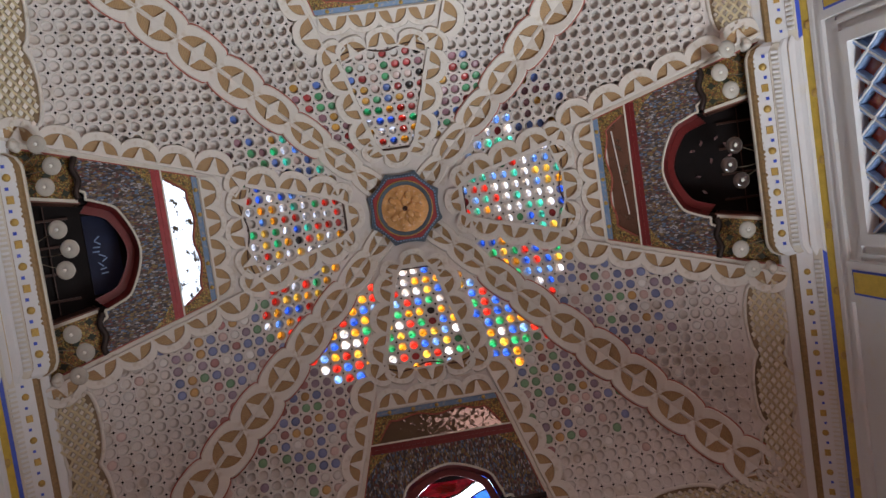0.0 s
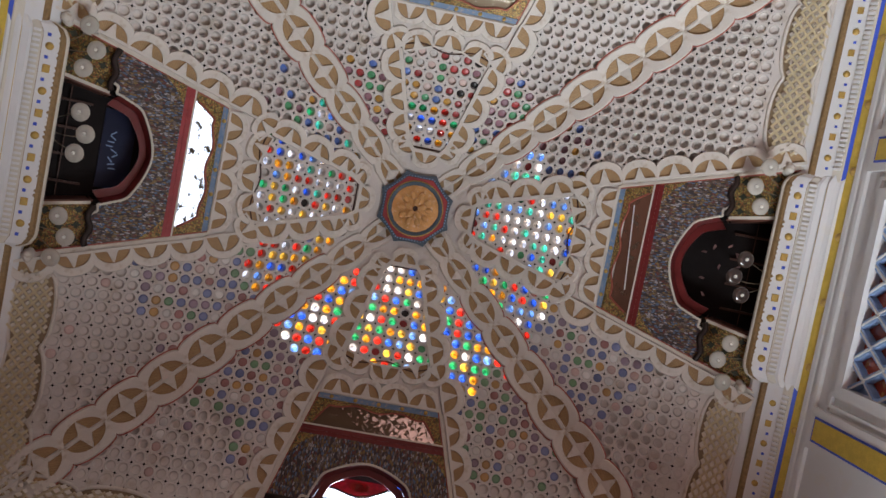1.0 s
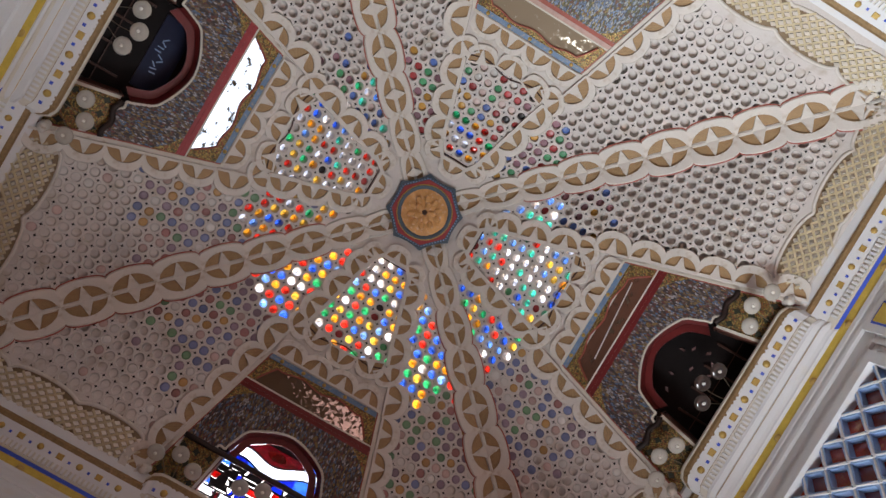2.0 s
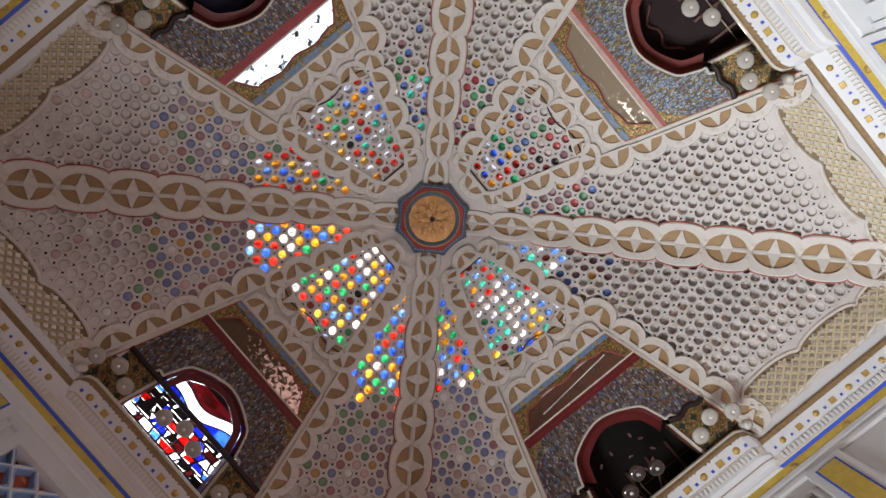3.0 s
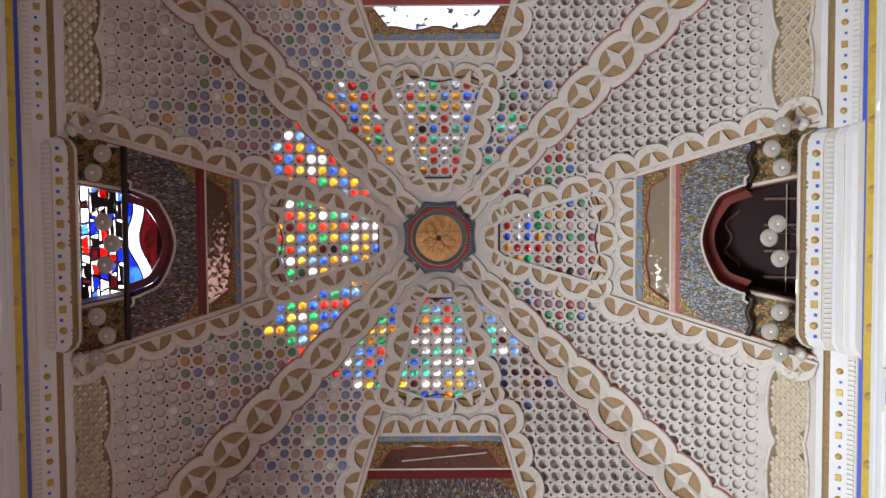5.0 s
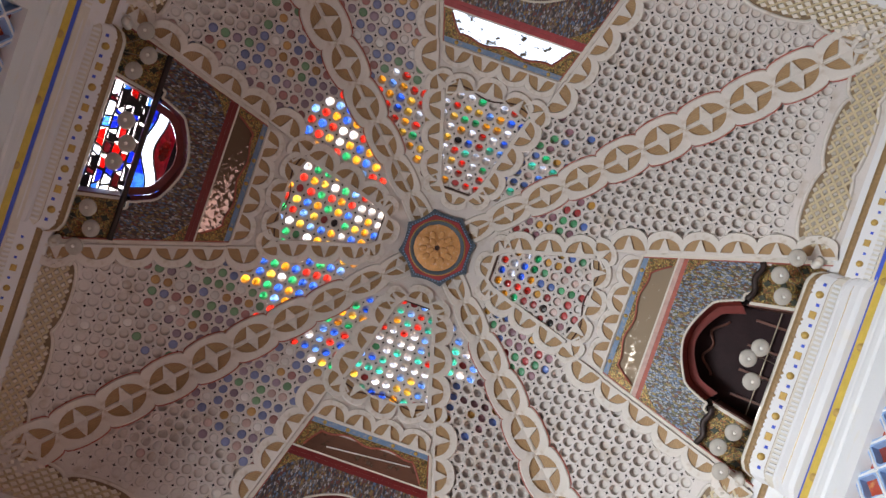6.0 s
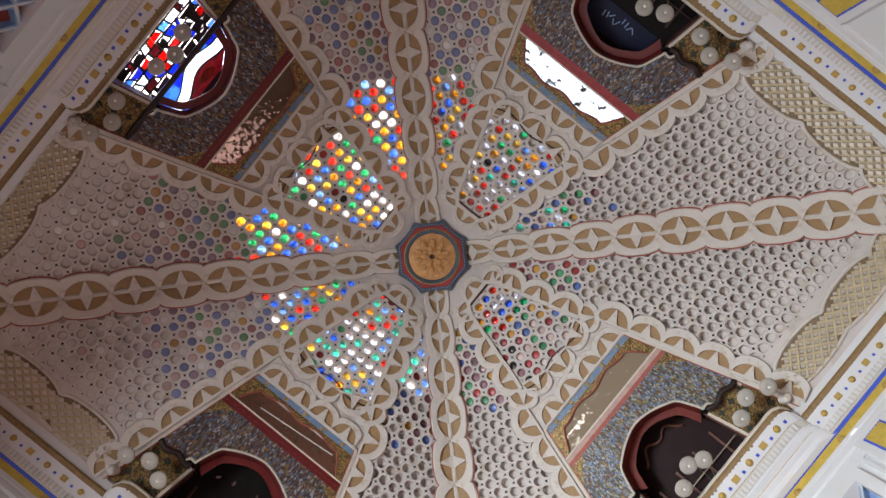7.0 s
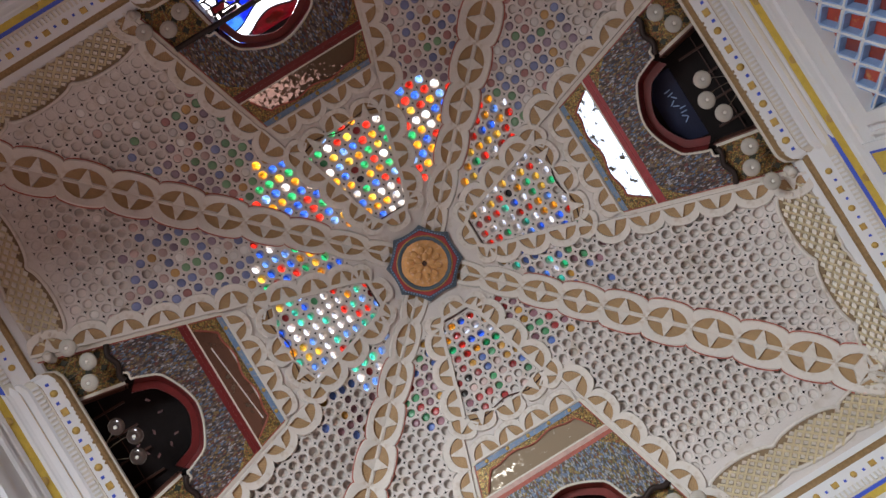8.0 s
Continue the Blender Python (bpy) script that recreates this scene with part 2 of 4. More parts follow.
# ---- mesh helpers ----
def mesh(name, verts, faces, material=None, smooth=False, weld=False):
    me = bpy.data.meshes.new(name)
    me.from_pydata(verts, [], faces)
    if material:
        me.materials.append(material)
    if smooth:
        me.polygons.foreach_set("use_smooth", [True] * len(me.polygons))
    bm = bmesh.new()
    bm.from_mesh(me)
    if weld:
        bmesh.ops.remove_doubles(bm, verts=bm.verts[:], dist=0.0004)
    bmesh.ops.recalc_face_normals(bm, faces=bm.faces[:])
    bm.to_mesh(me)
    bm.free()
    return me


def part(name, me, parent, m=None, label="", material=None):
    ob = new(name, me)
    ob.parent = parent
    if m is not None:
        ob.matrix_basis = m
    if label:
        ob["label"] = label
    return ob


def thing(name, label, category, m=None, group="", kind="", me=None):
    ob = new(name, me)
    if m is not None:
        ob.matrix_basis = m
    return tagged(ob, label, category, group, kind)


class Acc:
    """Collects faces of one mesh."""
    def __init__(self):
        self.v, self.f = [], []

    def add(self, verts, faces):
        k = len(self.v)
        self.v += [tuple(p) for p in verts]
        self.f += [tuple(i + k for i in f) for f in faces]
        return self

    def prism(self, poly, h0, h1, cham=0.0):
        n = len(poly)
        lo = [(x, y, h0) for x, y in poly]
        if cham:
            cx, cy = sum(p[0] for p in poly) / n, sum(p[1] for p in poly) / n
            def inset(x, y):
                d = math.hypot(x - cx, y - cy) or 1
                return cx + (x - cx) * (1 - cham / d), cy + (y - cy) * (1 - cham / d)
            mid = [(x, y, h1 - cham) for x, y in poly]
            hi = [(*inset(x, y), h1) for x, y in poly]
            vs = lo + mid + hi
            fs = [(i, (i + 1) % n, n + (i + 1) % n, n + i) for i in range(n)] + [(n + i, n + (i + 1) % n, 2 * n + (i + 1) % n, 2 * n + i) for i in range(n)]
            fs += [tuple(range(2 * n, 3 * n)), tuple(range(n - 1, -1, -1))]
        else:
            vs = lo + [(x, y, h1) for x, y in poly]
            fs = [(i, (i + 1) % n, n + (i + 1) % n, n + i) for i in range(n)] + [tuple(range(n, 2 * n)), tuple(range(n - 1, -1, -1))]
        return self.add(vs, fs)

    def box(self, x0, x1, y0, y1, z0, z1):
        return self.prism([(x0, y0), (x1, y0), (x1, y1), (x0, y1)], z0, z1)

    def sweep(self, prof, sx, sy, cx, cy, a0, a1, n, closed=False):
        """Profile (rad, h) turned about (cx, cy); the ring is an ellipse with a mean radius scaled by sx, sy."""
        k, vs, fs = len(prof), [], []
        steps = n if closed else n + 1
        for i in range(steps):
            a = a0 + (a1 - a0) * i / n
            for rad, h in prof:
                vs.append((cx + rad * sx * math.cos(a), cy + rad * sy * math.sin(a), h))
        for i in range(n):
            for j in range(k - 1):
                p, q = i * k + j, ((i + 1) % steps) * k + j
                fs.append((p, q, q + 1, p + 1))
        return self.add(vs, fs)

    def tube(self, pts, rad, n=8, bead=None):
        pts = [Vector(p) for p in pts]
        k, vs, fs = len(pts), [], []
        for i, p in enumerate(pts):
            d = (pts[min(i + 1, k - 1)] - pts[max(i - 1, 0)]).normalized()
            a = d.cross(Vector((0.13, 0.27, 1)))
            if a.length < 0.05:
                a = d.cross(Vector((1, 0, 0)))
            a.normalize()
            b = d.cross(a)
            rr = rad * (bead(i) if bead else 1)
            for j in range(n):
                t = 2 * math.pi * j / n
                vs.append(p + a * rr * math.cos(t) + b * rr * math.sin(t))
        for i in range(k - 1):
            for j in range(n):
                fs.append((i * n + j, i * n + (j + 1) % n, (i + 1) * n + (j + 1) % n, (i + 1) * n + j))
        fs += [tuple(range(n)), tuple(range((k - 1) * n, k * n))]
        return self.add(vs, fs)

    def mesh(self, name, material, smooth=False, weld=False):
        return mesh(name, self.v, self.f, material, smooth, weld)


FACE_E = Matrix(((0, CA, -SA, 0), (1, 0, 0, 0), (0, -SA, -CA, APEX), (0, 0, 0, 1)))
SIDES = ("east", "north", "west", "south")


def side_turn(i):
    return Matrix.Rotation(radians(90 * i), 4, "Z")


def face_pose(i):
    """Local axes of a vault side: x along the wall, y down the slope from the apex, z into the room."""
    return side_turn(i) @ FACE_E


def S(r):
    return r / CA


def in2(u, r, ang=0.0, h=0.0):
    return Matrix.Translation((u, S(r), h)) @ Matrix.Rotation(ang, 4, "Z")


# ---- vault surface: a square grid of round pits with small drilled holes between them ----
CELL = 0.083
HALF = CELL / 2
DRILL = 0.0100
BOARD = -0.105
GRID = {"east": (0.022, 0.019), "north": (0.010, 0.041), "west": (0.051, 0.073), "south": (-0.007, 0.081)}


def panel_w(r):
    return 0.128 + (r - 0.45) * 0.285


def in_panel(u, r):
    return 0.45 < r < 1.165 - 0.25 * max(0, abs(u) - 0.1) and abs(u) < panel_w(r) + 0.028


def kind_of(u, r):
    """void: niche; glass: coloured panel; pit: pierced web; solid otherwise."""
    if r > 1.44 and abs(u) < 0.31 * r - (0.01 if r < 2.04 else -0.015):
        return "void"
    if in_panel(u, r):
        return "glass"
    ridge = (r - abs(u)) * 0.745
    if ridge < -0.09:
        return "none"
    if ridge < 0.115 or r > 2.15 or r < 0.5:
        return "solid"
    if r > 1.42:
        lim = 0.31 * r + 0.12
    elif r > 1.1:
        lim = 0.46 if r < 1.18 else 0.535
    else:
        lim = panel_w(r) + 0.10
    return "pit" if abs(u) > lim else "solid"


RIM_ANGLES = [math.radians(90 * q + a) for q in range(4) for a in (0, 20, 38.5, 51.5, 70)]


def square_edge(a):
    """Point of the cell's outline, a square with cut corners, in direction a."""
    c, q = math.cos(a), math.sin(a)
    t = min(HALF / max(abs(c), 1e-6), HALF / max(abs(q), 1e-6), (2 * HALF - DRILL) / (abs(c) + abs(q)))
    return c * t, q * t


def cell(acc, back, u, s, rad=0.031, depth=0.06, hole=False, flat=False, plain=False):
    cor = [(u + x, s + y) for x, y in ((-HALF, -HALF), (HALF, -HALF), (HALF, HALF), (-HALF, HALF))]
    if flat:
        acc.add([(x, y, 0.0) for x, y in cor], [(0, 1, 2, 3)])
        back.add([(x, y, BOARD) for x, y in cor], [(0, 1, 2, 3)])
        return
    n = len(RIM_ANGLES)
    outer = [(u + square_edge(a)[0], s + square_edge(a)[1]) for a in RIM_ANGLES]
    inner = [(u + rad * math.cos(a), s + rad * math.sin(a)) for a in RIM_ANGLES]
    lip = [(u + (x - u) * 0.93, s + (y - s) * 0.93) for x, y in inner]
    wall = depth if hole or plain else depth * 0.8
    vs = [(x, y, 0) for x, y in outer] + [(x, y, 0) for x, y in inner] + [(x, y, -0.005) for x, y in lip] + [(x, y, -wall) for x, y in lip]
    fs = [(lev * n + k, lev * n + (k + 1) % n, (lev + 1) * n + (k + 1) % n, (lev + 1) * n + k) for lev in range(3) for k in range(n)]
    if plain and not hole:
        fs.append(tuple(range(3 * n, 4 * n)))
    elif not hole:
        # rounded floor
        vs += [(u + (x - u) * 0.66, s + (y - s) * 0.66, -depth * 0.96) for x, y in inner] + [(u, s, -depth)]
        fs += [(3 * n + k, 3 * n + (k + 1) % n, 4 * n + (k + 1) % n, 4 * n + k) for k in range(n)] + [(4 * n + k, 4 * n + (k + 1) % n, 5 * n) for k in range(n)]
    acc.add(vs, fs)
    # Black sheet behind the cell makes the drilled holes look dark.
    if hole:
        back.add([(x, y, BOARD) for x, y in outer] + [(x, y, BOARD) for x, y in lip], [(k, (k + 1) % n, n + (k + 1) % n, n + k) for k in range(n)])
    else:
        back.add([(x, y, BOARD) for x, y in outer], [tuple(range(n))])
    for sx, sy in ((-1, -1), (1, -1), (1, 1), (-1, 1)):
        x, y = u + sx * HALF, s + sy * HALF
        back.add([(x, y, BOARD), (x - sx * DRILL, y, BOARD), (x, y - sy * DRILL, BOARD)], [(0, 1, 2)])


def lens_mesh(name, material, rad=0.0295):
    vs, fs, n = [], [], 12
    for rr, h in ((rad, -0.003), (rad * 0.8, 0.001), (rad * 0.45, 0.003)):
        vs += [(rr * math.cos(2 * math.pi * k / n), rr * math.sin(2 * math.pi * k / n), h) for k in range(n)]
    vs.append((0, 0, 0.0036))
    for lev in range(2):
        fs += [(lev * n + k, lev * n + (k + 1) % n, (lev + 1) * n + (k + 1) % n, (lev + 1) * n + k) for k in range(n)]
    fs += [(2 * n + k, 2 * n + (k + 1) % n, 3 * n) for k in range(n)]
    return mesh(name, vs, fs, material, True)


LENS = {k: lens_mesh("glass_disc_" + k, m) for k, m in GLASS.items()}
LENSD = {k: lens_mesh("dull_disc_" + k, m) for k, m in DULL.items()}
rng = random.Random(5)

BRIGHT_MIX = {
    "east": ["clear"] * 9 + ["teal", "teal", "red", "sky", "sky", "orange", "yellow", "orange", "blue", "yellow", "sky"],
    "west": ["clear"] * 4 + ["orange", "red", "green", "sky", "blue", "yellow", "clear", "teal", "orange", "red"],
    "north": ["orange", "orange", "yellow", "red", "red", "green", "blue", "green", "clear", "clear", "sky", "yellow", "orange"],
    "south": ["red", "green", "blue", "clear", "orange", "red", "clear", "red"],
}
TOP_MIX = {
    "east": ["red", "teal", "red", "sky", "clear", "sky", "orange"],
    "west": ["red", "teal", "orange", "blue", "clear", "red"],
    "north": ["clear", "clear", "yellow", "blue", "orange", "clear", "red"],
}
SOUTH_DULL = ["red", "green", "dark", "orange", "pink", "milk", "orange", "red", "blue", "green", "pink", "violet"]
# Paler, greyer copies of the disc colours for the dim webs.
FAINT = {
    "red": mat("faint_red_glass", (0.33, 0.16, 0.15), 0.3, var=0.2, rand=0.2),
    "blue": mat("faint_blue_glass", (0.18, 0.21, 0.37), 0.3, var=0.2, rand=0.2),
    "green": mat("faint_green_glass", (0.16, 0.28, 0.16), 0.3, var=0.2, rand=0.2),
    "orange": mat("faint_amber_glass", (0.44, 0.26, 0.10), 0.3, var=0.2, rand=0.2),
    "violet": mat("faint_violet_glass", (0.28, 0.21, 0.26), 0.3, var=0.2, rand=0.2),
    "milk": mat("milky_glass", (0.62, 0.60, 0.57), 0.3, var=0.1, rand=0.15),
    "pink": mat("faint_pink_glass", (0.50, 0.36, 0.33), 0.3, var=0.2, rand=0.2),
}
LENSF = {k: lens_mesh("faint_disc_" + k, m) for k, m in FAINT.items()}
WEB_MIX = ["red", "orange", "orange", "blue", "blue", "yellow", "sky", "green", "clear", "red", "red", "orange", "clear"]

for i, side in enumerate(SIDES):
    solid, webs, panel, back = Acc(), {-1: Acc(), 1: Acc()}, Acc(), Acc()
    spots = []
    u0, s0 = GRID[side]
    for row in range(2, 34):
        s = s0 + row * CELL
        r = s * CA
        for col in range(-32, 33):
            u = u0 + col * CELL
            k = kind_of(u, r)
            if k in ("none", "void") or r > 2.47:
                continue
            if k == "solid":
                cell(solid, back, u, s, flat=True)
                continue
            rad = (0.0318 if k == "glass" else 0.0340) * rng.uniform(0.95, 1.03)
            dist = math.hypot(u, r)
            # Dim northern webs: their weak shading is built in with muted discs, shallower pits.
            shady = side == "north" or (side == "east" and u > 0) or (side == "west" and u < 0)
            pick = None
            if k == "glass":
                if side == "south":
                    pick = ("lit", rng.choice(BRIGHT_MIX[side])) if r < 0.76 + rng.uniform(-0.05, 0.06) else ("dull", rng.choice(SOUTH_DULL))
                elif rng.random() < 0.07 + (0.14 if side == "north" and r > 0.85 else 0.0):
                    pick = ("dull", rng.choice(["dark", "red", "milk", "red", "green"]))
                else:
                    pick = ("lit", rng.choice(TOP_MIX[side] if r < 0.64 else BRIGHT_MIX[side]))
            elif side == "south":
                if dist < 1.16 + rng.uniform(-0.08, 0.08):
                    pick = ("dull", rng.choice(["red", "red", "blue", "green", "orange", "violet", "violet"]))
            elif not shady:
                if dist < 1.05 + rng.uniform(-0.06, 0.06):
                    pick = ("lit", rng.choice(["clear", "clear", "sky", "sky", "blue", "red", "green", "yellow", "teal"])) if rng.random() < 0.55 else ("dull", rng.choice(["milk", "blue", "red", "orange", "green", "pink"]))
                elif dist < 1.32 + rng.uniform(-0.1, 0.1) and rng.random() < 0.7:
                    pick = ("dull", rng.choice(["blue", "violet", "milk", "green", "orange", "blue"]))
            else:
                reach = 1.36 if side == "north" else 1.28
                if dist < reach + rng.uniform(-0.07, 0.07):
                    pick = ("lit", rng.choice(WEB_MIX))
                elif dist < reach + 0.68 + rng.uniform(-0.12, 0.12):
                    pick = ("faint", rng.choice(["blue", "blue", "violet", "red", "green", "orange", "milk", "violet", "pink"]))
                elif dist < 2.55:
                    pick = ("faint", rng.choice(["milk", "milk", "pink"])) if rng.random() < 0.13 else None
            fade = min(1.0, max(0.36, (2.30 - r) / 0.5)) if k == "pit" else 1.0
            lit = pick is not None and pick[0] == "lit"
            glass_h = {"lit": 0.074 if side != "south" else 0.030, "dull": 0.030 if side == "south" or shady else 0.046, "faint": 0.008}
            if pick:
                depth = glass_h[pick[0]] + (0.0 if lit else 0.006)
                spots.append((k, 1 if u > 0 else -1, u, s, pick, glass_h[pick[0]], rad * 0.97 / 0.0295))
            else:
                # Pits cut shallower on the dim webs to soften their shading.
                depth = (0.034 if shady else 0.058) * fade
            cell(panel if k == "glass" else webs[1 if u > 0 else -1], back, u, s, rad, -BOARD if lit else depth, hole=lit, plain=pick is not None)
    vault = thing("ceiling", "grey-white carved plaster side of a pyramid vault", "ceiling", face_pose(i), kind="structure", me=solid.mesh("ceiling", PLASTER))
    # Added sheet in shadow colour, painting the dark of the drilled holes.
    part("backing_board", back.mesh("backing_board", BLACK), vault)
    owners = {"glass": thing("glass_panel", "tapered plaster panel set with backlit coloured glass discs", "glass panel", face_pose(i), "glass panels round the boss", me=panel.mesh("glass_panel", PLASTER, weld=True))}
    for sg in (-1, 1):
        owners[sg] = thing("perforated_panel", "pale plaster web with rows of round pits and coloured glass", "perforated panel", face_pose(i), "perforated vault webs", me=webs[sg].mesh("perforated_panel", PLASTER, weld=True))
    lenses = {"lit": LENS, "dull": LENSD, "faint": LENSF}
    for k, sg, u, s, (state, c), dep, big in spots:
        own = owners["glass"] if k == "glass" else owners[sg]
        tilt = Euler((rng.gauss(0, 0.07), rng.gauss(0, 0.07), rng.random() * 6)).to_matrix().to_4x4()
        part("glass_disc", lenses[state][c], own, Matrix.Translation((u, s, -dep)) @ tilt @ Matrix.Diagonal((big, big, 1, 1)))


# ---- carved scallops ----
def lobe_edge(x, half, ry, pinch):
    return ry * (1 - pinch + pinch * math.sqrt(max(0.0, 1 - (x / half) ** 2)))


def scallop_meshes(half, ry, tag, band=0.38, pinch=0.3, stem=0.014, h=0.022):
    """Half a link of a carved chain: raised band with a lobed edge, two sunk ochre petals and a pointed ray between them; its straight side lies on the x axis."""
    rim, field = Acc(), Acc()
    n, low, high = 32, [], []
    tip, ray = half * 0.90, half * 0.36
    xs = [half * math.sin(math.pi / 2 * (2 * k / n - 1)) for k in range(n + 1)]
    for x in xs:
        a = abs(x)
        top = ry * (1 - band) * math.sqrt(max(0.0, 1 - (a / tip) ** 2)) if a < tip else 0.0
        base = max(stem, ry * (1 - band) * (1 - min(1.0, max(0.0, a - 0.006) / ray)) ** 1.9)
        if top <= base:
            top = base = max(stem, top)
        low.append(base), high.append(top)
    edge = [lobe_edge(x, half, ry, pinch) for x in xs]
    for k in range(n):
        x0, x1 = xs[k], xs[k + 1]
        def strip(y0a, y0b, za, y1a, y1b, zb, acc=rim):
            acc.add([(x0, y0a, za), (x1, y0b, za), (x1, y1b, zb), (x0, y1a, zb)], [(0, 1, 2, 3)])
        strip(-0.008, -0.008, -0.01, -0.008, -0.008, h)
        strip(-0.008, -0.008, h, low[k], low[k + 1], h)
        strip(high[k], high[k + 1], h, edge[k] - 0.006, edge[k + 1] - 0.006, h)
        strip(edge[k] - 0.006, edge[k + 1] - 0.006, h, edge[k], edge[k + 1], h * 0.65)
        strip(edge[k], edge[k + 1], h * 0.65, edge[k], edge[k + 1], -0.01)
        if high[k] - low[k] + high[k + 1] - low[k + 1] > 1e-5:
            strip(low[k], low[k + 1], h, low[k], low[k + 1], 0.004)
            strip(high[k], high[k + 1], 0.004, high[k], high[k + 1], h)
            strip(low[k], low[k + 1], 0.005, high[k], high[k + 1], 0.005, field)
    return rim.mesh("rim_" + tag, RIBW, weld=True), field.mesh("inlay_" + tag, TAN, weld=True)


def put_scallop(owner, ms, m):
    link = part("scallop", ms[0], owner, m)
    part("inlay", ms[1], link)
    return link


RIB_L = 0.1558
RIB_S = scallop_meshes(RIB_L, 0.166, "rib", 0.31, 0.26, 0.013)
NICHE_S = scallop_meshes(0.1195, 0.150, "niche", 0.38, 0.48, 0.010)
PANEL_S = scallop_meshes(0.1195, 0.162, "panel", 0.33, 0.46, 0.020)
CORNER_S = scallop_meshes(0.128, 0.170, "corner", 0.32, 0.55, 0.008)
TOP_S = scallop_meshes(0.1065, 0.138, "top", 0.28, 0.45, 0.006)
CAP_S = scallop_meshes(0.098, 0.150, "cap", 0.34, 0.42, 0.020)
CAPSIDE_S = scallop_meshes(0.082, 0.145, "capside", 0.34, 0.48, 0.020)
END_S = scallop_meshes(0.14, 0.125, "end", 0.36, 0.6)

line_pts = [(RIB_L * (2 * k / 20 - 1), lobe_edge(RIB_L * (2 * k / 20 - 1), RIB_L, 0.166, 0.26) + 0.003, 0.003) for k in range(21)]
EDGE_RED = Acc().tube(line_pts, 0.0065, 5).mesh("red_outline", REDLINE)

# diagonal ribs, built for the north-east corner and turned
DIA = math.atan2(1 / CA, 1.0)
rib = thing("vault_rib", "plaster rib of linked ovals with ochre star inlays", "vault rib", Matrix.Identity(4), "diagonal vault ribs")
for k in range(-1, 9):
    r = 0.437 + 0.2075 * k
    slim = Matrix.Diagonal((1, min(1.0, 0.55 + 0.36 * r), 1, 1))   # the rib narrows towards the boss
    a = face_pose(0) @ in2(r, r, DIA) @ slim
    b = face_pose(1) @ in2(-r, r, -DIA) @ slim
    for m in (a, b):
        sc = put_scallop(rib, RIB_S, m)
        if k > 0:
            part("red_outline", EDGE_RED, sc)
spine = Acc()
c0, c1 = Vector((0.36, 0.36, APEX - 0.36 * PITCH - 0.006)), Vector((2.2, 2.2, APEX - 2.2 * PITCH - 0.006))
spine.tube([c0.lerp(c1, k / 30) for k in range(31)], 0.018, 8)
part("spine", spine.mesh("spine", RIBW, True), rib)
for m in (face_pose(0) @ in2(2.22, 2.22, DIA), face_pose(1) @ in2(-2.22, 2.22, -DIA)):
    put_scallop(rib, END_S, m @ Matrix.Scale(0.6, 4, (0, 1, 0)))
for k in (1, 2, 3):
    copy_thing(rib, side_turn(k))


# ---- frames round the coloured panels and the niches ----
def side_angle(slope):
    """Direction in the vault plane of a line whose half-width grows by slope per metre of r."""
    return math.atan2(1 / CA, slope)


